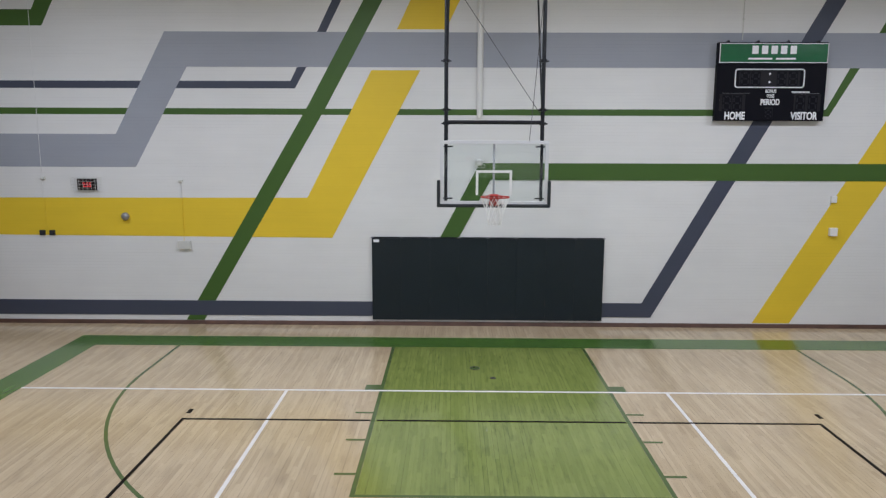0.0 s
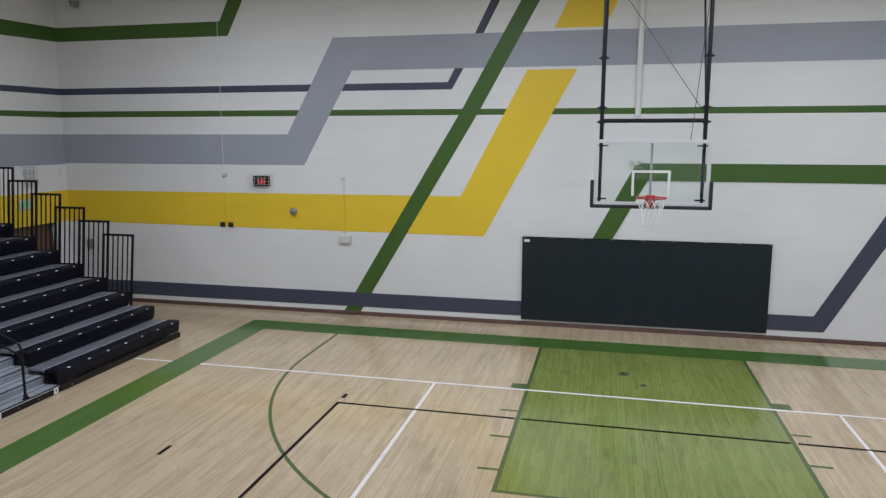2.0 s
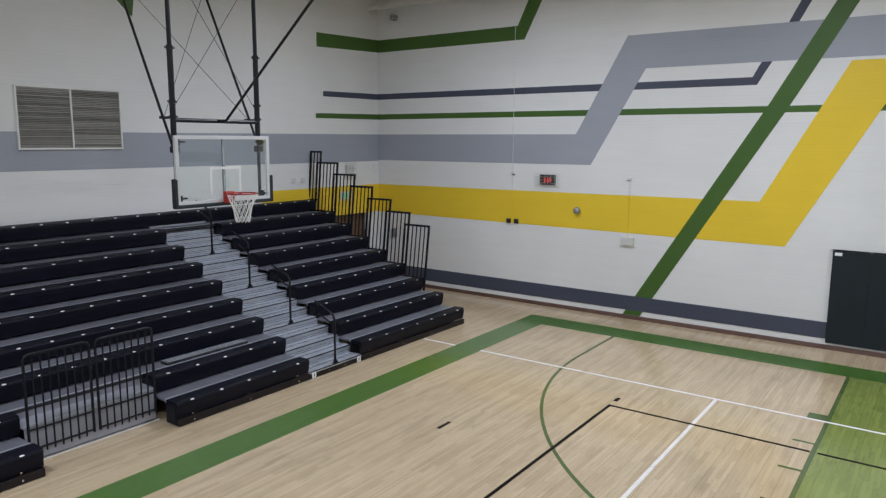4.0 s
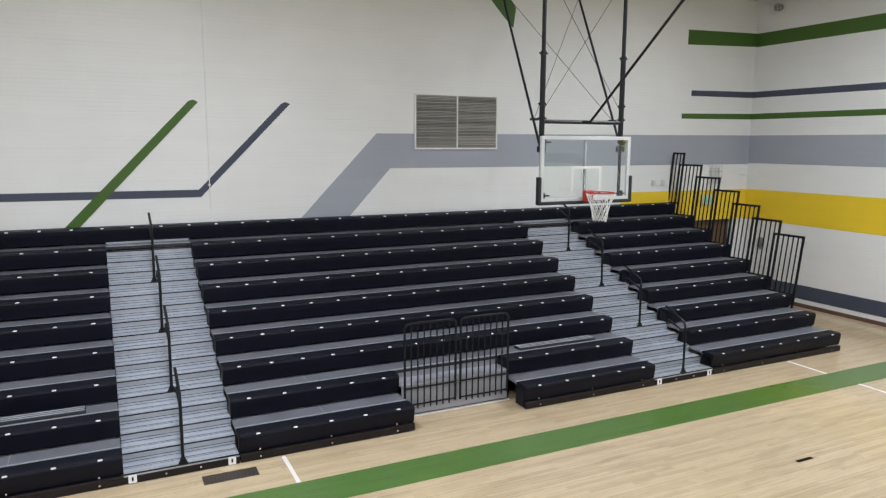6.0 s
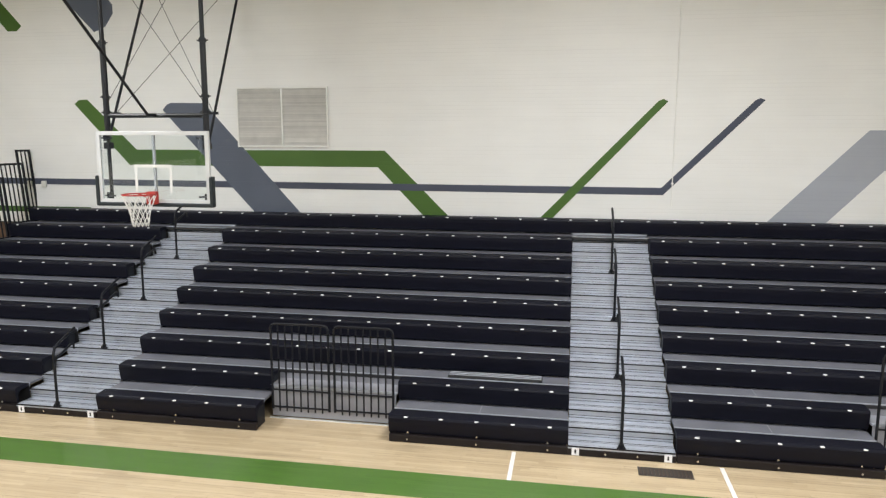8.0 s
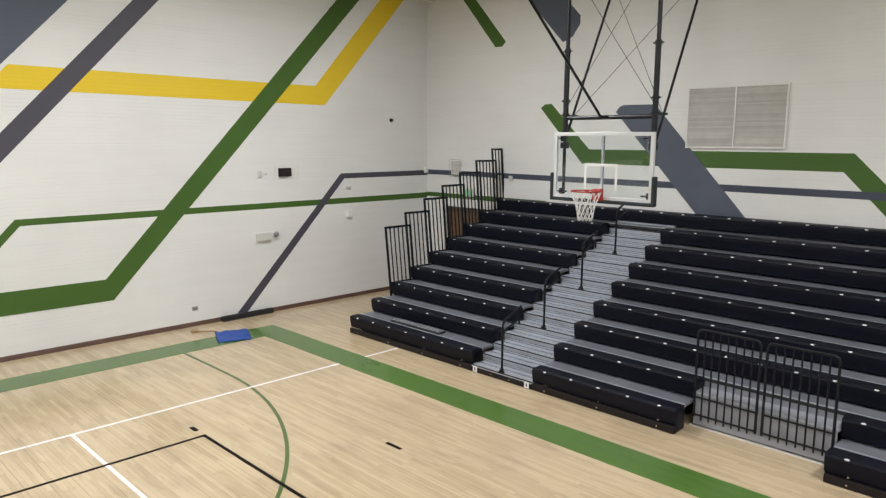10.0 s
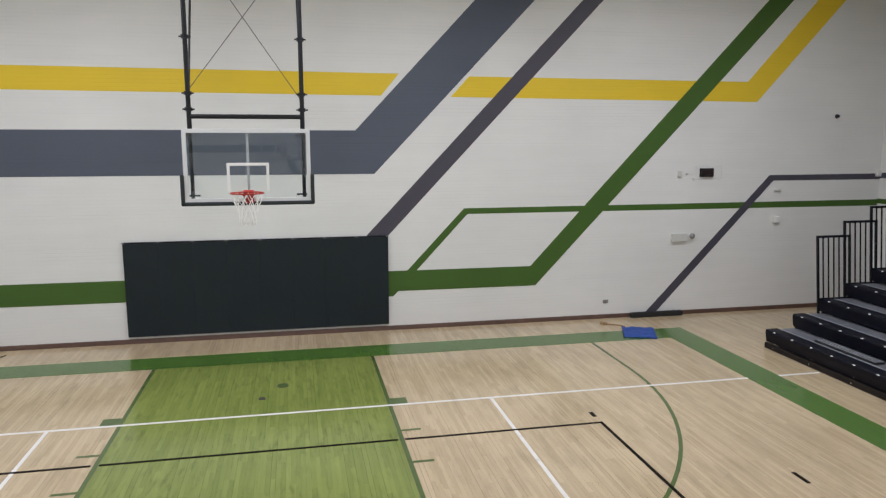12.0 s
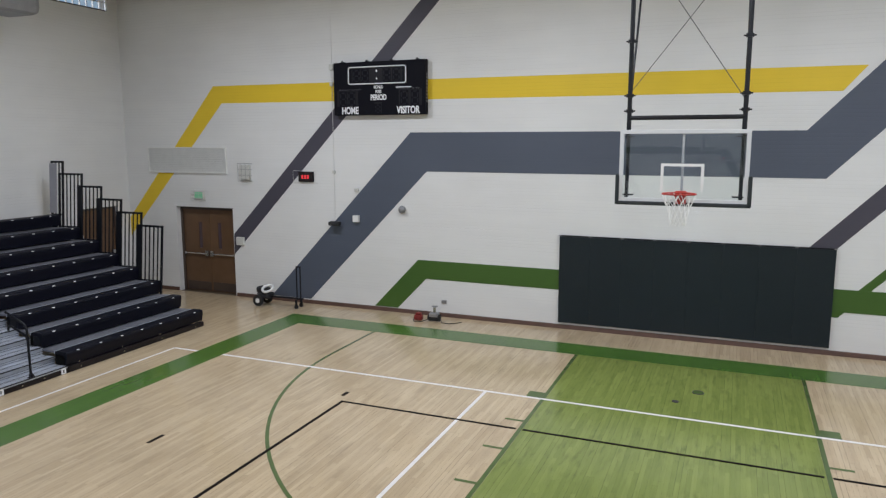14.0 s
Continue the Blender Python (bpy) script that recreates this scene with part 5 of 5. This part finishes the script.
part("body", boxed(-0.61, 0.61, -0.05, 0.05, 0.0, 0.11, 0.02), M_RUBBER, roll)

cloth = thing("blue_mat", "small blue mat lying on the floor by the corner", "mat", at=(-7.23, -13.04, 0), turn=-22)
bm = bmesh.new()
nx, ny = 14, 10
grid = [[bm.verts.new((-0.31 + 0.62 * i / nx + 0.02 * noise.noise(Vector((i * 0.3, j * 0.5, 8.0))), -0.36 + 0.72 * j / ny + 0.03 * noise.noise(Vector((i * 0.4, j * 0.3, 5.0))), 0.035 + 0.035 * noise.noise(Vector((i * 0.38, j * 0.45, 3.0))))) for j in range(ny + 1)] for i in range(nx + 1)]
for i in range(nx):
    for j in range(ny):
        bm.faces.new((grid[i][j], grid[i + 1][j], grid[i + 1][j + 1], grid[i][j + 1]))
ex = bmesh.ops.extrude_face_region(bm, geom=bm.faces[:])
for v in ex["geom"]:
    if isinstance(v, bmesh.types.BMVert):
        v.co.z = 0.006
part("sheet", bm, M_BLUE, cloth, smooth=True)

brush = thing("hand_brush", "worn wooden-handled brush on the floor", "brush", at=(-6.86, -13.82, 0), turn=135)
part("handle", tubed([(0, 0, 0.02), (0.30, 0, 0.03), (0.42, 0, 0.02)], 0.014, 8), M_WOODTOOL, brush)
part("head", boxed(-0.10, 0.02, -0.05, 0.05, 0.004, 0.05, 0.01), M_WOODTOOL, brush)

tool = thing("power_tool", "small black and silver power tool with a cord on the floor", "power tool", at=(5.09, -13.86, 0))
part("motor", disc(bmesh.new(), (-0.13, 0, 0.08), 0.075, (1, 0, 0), 0.26, 14), M_RUBBER, tool, smooth=False)
part("gear_case", boxed(-0.10, 0.10, -0.08, 0.08, 0.10, 0.19, 0.02), M_GREYMETAL, tool)
part("column", boxed(-0.035, 0.02, -0.02, 0.02, 0.18, 0.31, 0.006), M_CHROME, tool)
part("column_cap", boxed(-0.07, 0.05, -0.03, 0.03, 0.31, 0.335, 0.006), M_GREYMETAL, tool)
part("cord", tubed([(-0.12, -0.02, 0.05), (-0.22, 0.10, 0.01), (-0.38, 0.12, 0.008), (-0.5, 0.02, 0.008), (-0.58, -0.12, 0.008)], 0.008, 6), M_RUBBER, tool)
part("lead", tubed([(0.12, 0.02, 0.05), (0.22, 0.16, 0.01), (0.40, 0.18, 0.008), (0.47, 0.05, 0.02)], 0.008, 6), M_RUBBER, tool)
redbox = thing("red_case", "small dull red case on the floor beside the power tool", "case", at=(5.45, -13.84, 0))
part("body", boxed(-0.09, 0.09, -0.07, 0.07, 0.0, 0.12, 0.03), M_REDBOX, redbox)
part("lid", boxed(-0.06, 0.05, -0.05, 0.05, 0.12, 0.165, 0.015), M_REDBOX, redbox)

cart = thing("equipment_cart", "black wheeled equipment cart with a white coiled ring by the wall", "cart", at=(8.96, -13.80, 0))
part("frame", boxed(-0.62, 0.40, -0.03, 0.03, 0.20, 0.235, 0.008), M_BLACK_STEEL, cart)
bm = boxed(0.24, 0.58, -0.13, 0.13, 0.16, 0.30, 0.04)
box(bm, 0.44, 0.62, -0.10, 0.10, 0.28, 0.44, 0.05)
part("body", bm, M_UNDER, cart)
for e in (-0.17, 0.17):
    wheel = part("wheel", disc(bmesh.new(), (0.50, e - 0.03, 0.13), 0.13, (0, 1, 0), 0.06, 20), M_RUBBER, cart)
    part("hub", disc(bmesh.new(), (0.50, e - 0.035, 0.13), 0.055, (0, 1, 0), 0.07, 14), M_WHITE, wheel, "white hub")
    caster = part("caster", disc(bmesh.new(), (-0.50, e * 0.6 - 0.015, 0.05), 0.05, (0, 1, 0), 0.03, 12), M_RUBBER, cart)
    part("fork", boxed(-0.52, -0.48, e * 0.6 - 0.02, e * 0.6 + 0.02, 0.06, 0.21), M_BLACK_STEEL, caster)
    part("upright", tubed([(-0.56 + 0.10 * (e > 0), 0, 0.22), (-0.56 + 0.10 * (e > 0), 0, 0.96)], 0.016, 8), M_BLACK_STEEL, cart)
part("axle", tubed([(-0.50, -0.12, 0.20), (-0.50, 0.12, 0.20)], 0.014, 6), M_BLACK_STEEL, cart)
part("handle", tubed([(-0.57, 0, 0.96), (-0.45, 0, 0.96)], 0.017, 8), M_BLACK_STEEL, cart)
ring = [(0.32 + 0.125 * math.cos(a), 0.04 + 0.108 * math.sin(a), 0.40 - 0.058 * math.sin(a)) for a in [i * math.pi / 12 for i in range(24)]]
part("hose_ring", tubed(ring, 0.032, 8, True), M_WHITE, cart, "white coiled ring", smooth=True)
part("ring_core", disc(bmesh.new(), (0.32, 0.03, 0.36), 0.075, (0, 0.45, 0.9), 0.04, 14), M_RUBBER, cart)

# ---------------- maple strips of the floor ----------------
STRIP = 0.057
strip = finish(boxed(-STRIP / 2 + 0.0003, STRIP / 2 - 0.0003, Y_C, Y_A, -0.004, 0.0), "floor_strip", M_FLOOR)
for k in range(-150, 150):
    part("floor_strip", strip, None, floor).location.x = k * STRIP
verts, faces = [], []
for k in [*range(math.floor(X_W / STRIP) + 1, -150), *range(150, math.floor(X_E / STRIP) + 1)]:
    a, b, n = k * STRIP - STRIP / 2 + 0.0003, k * STRIP + STRIP / 2 - 0.0003, len(verts)
    verts += [(x, y, z) for z in (-0.004, 0.0) for x, y in ((a, Y_C), (b, Y_C), (b, Y_A), (a, Y_A))]
    faces += [(n + 4, n + 5, n + 6, n + 7), (n, n + 1, n + 5, n + 4), (n + 1, n + 2, n + 6, n + 5), (n + 2, n + 3, n + 7, n + 6), (n + 3, n, n + 4, n + 7)]
me = bpy.data.meshes.new("floor_strips")
me.from_pydata(verts, [], faces)
me.materials.append(M_FLOOR)
rest = part("floor_strips", me, None, floor)
rest["kind"] = "stuff"
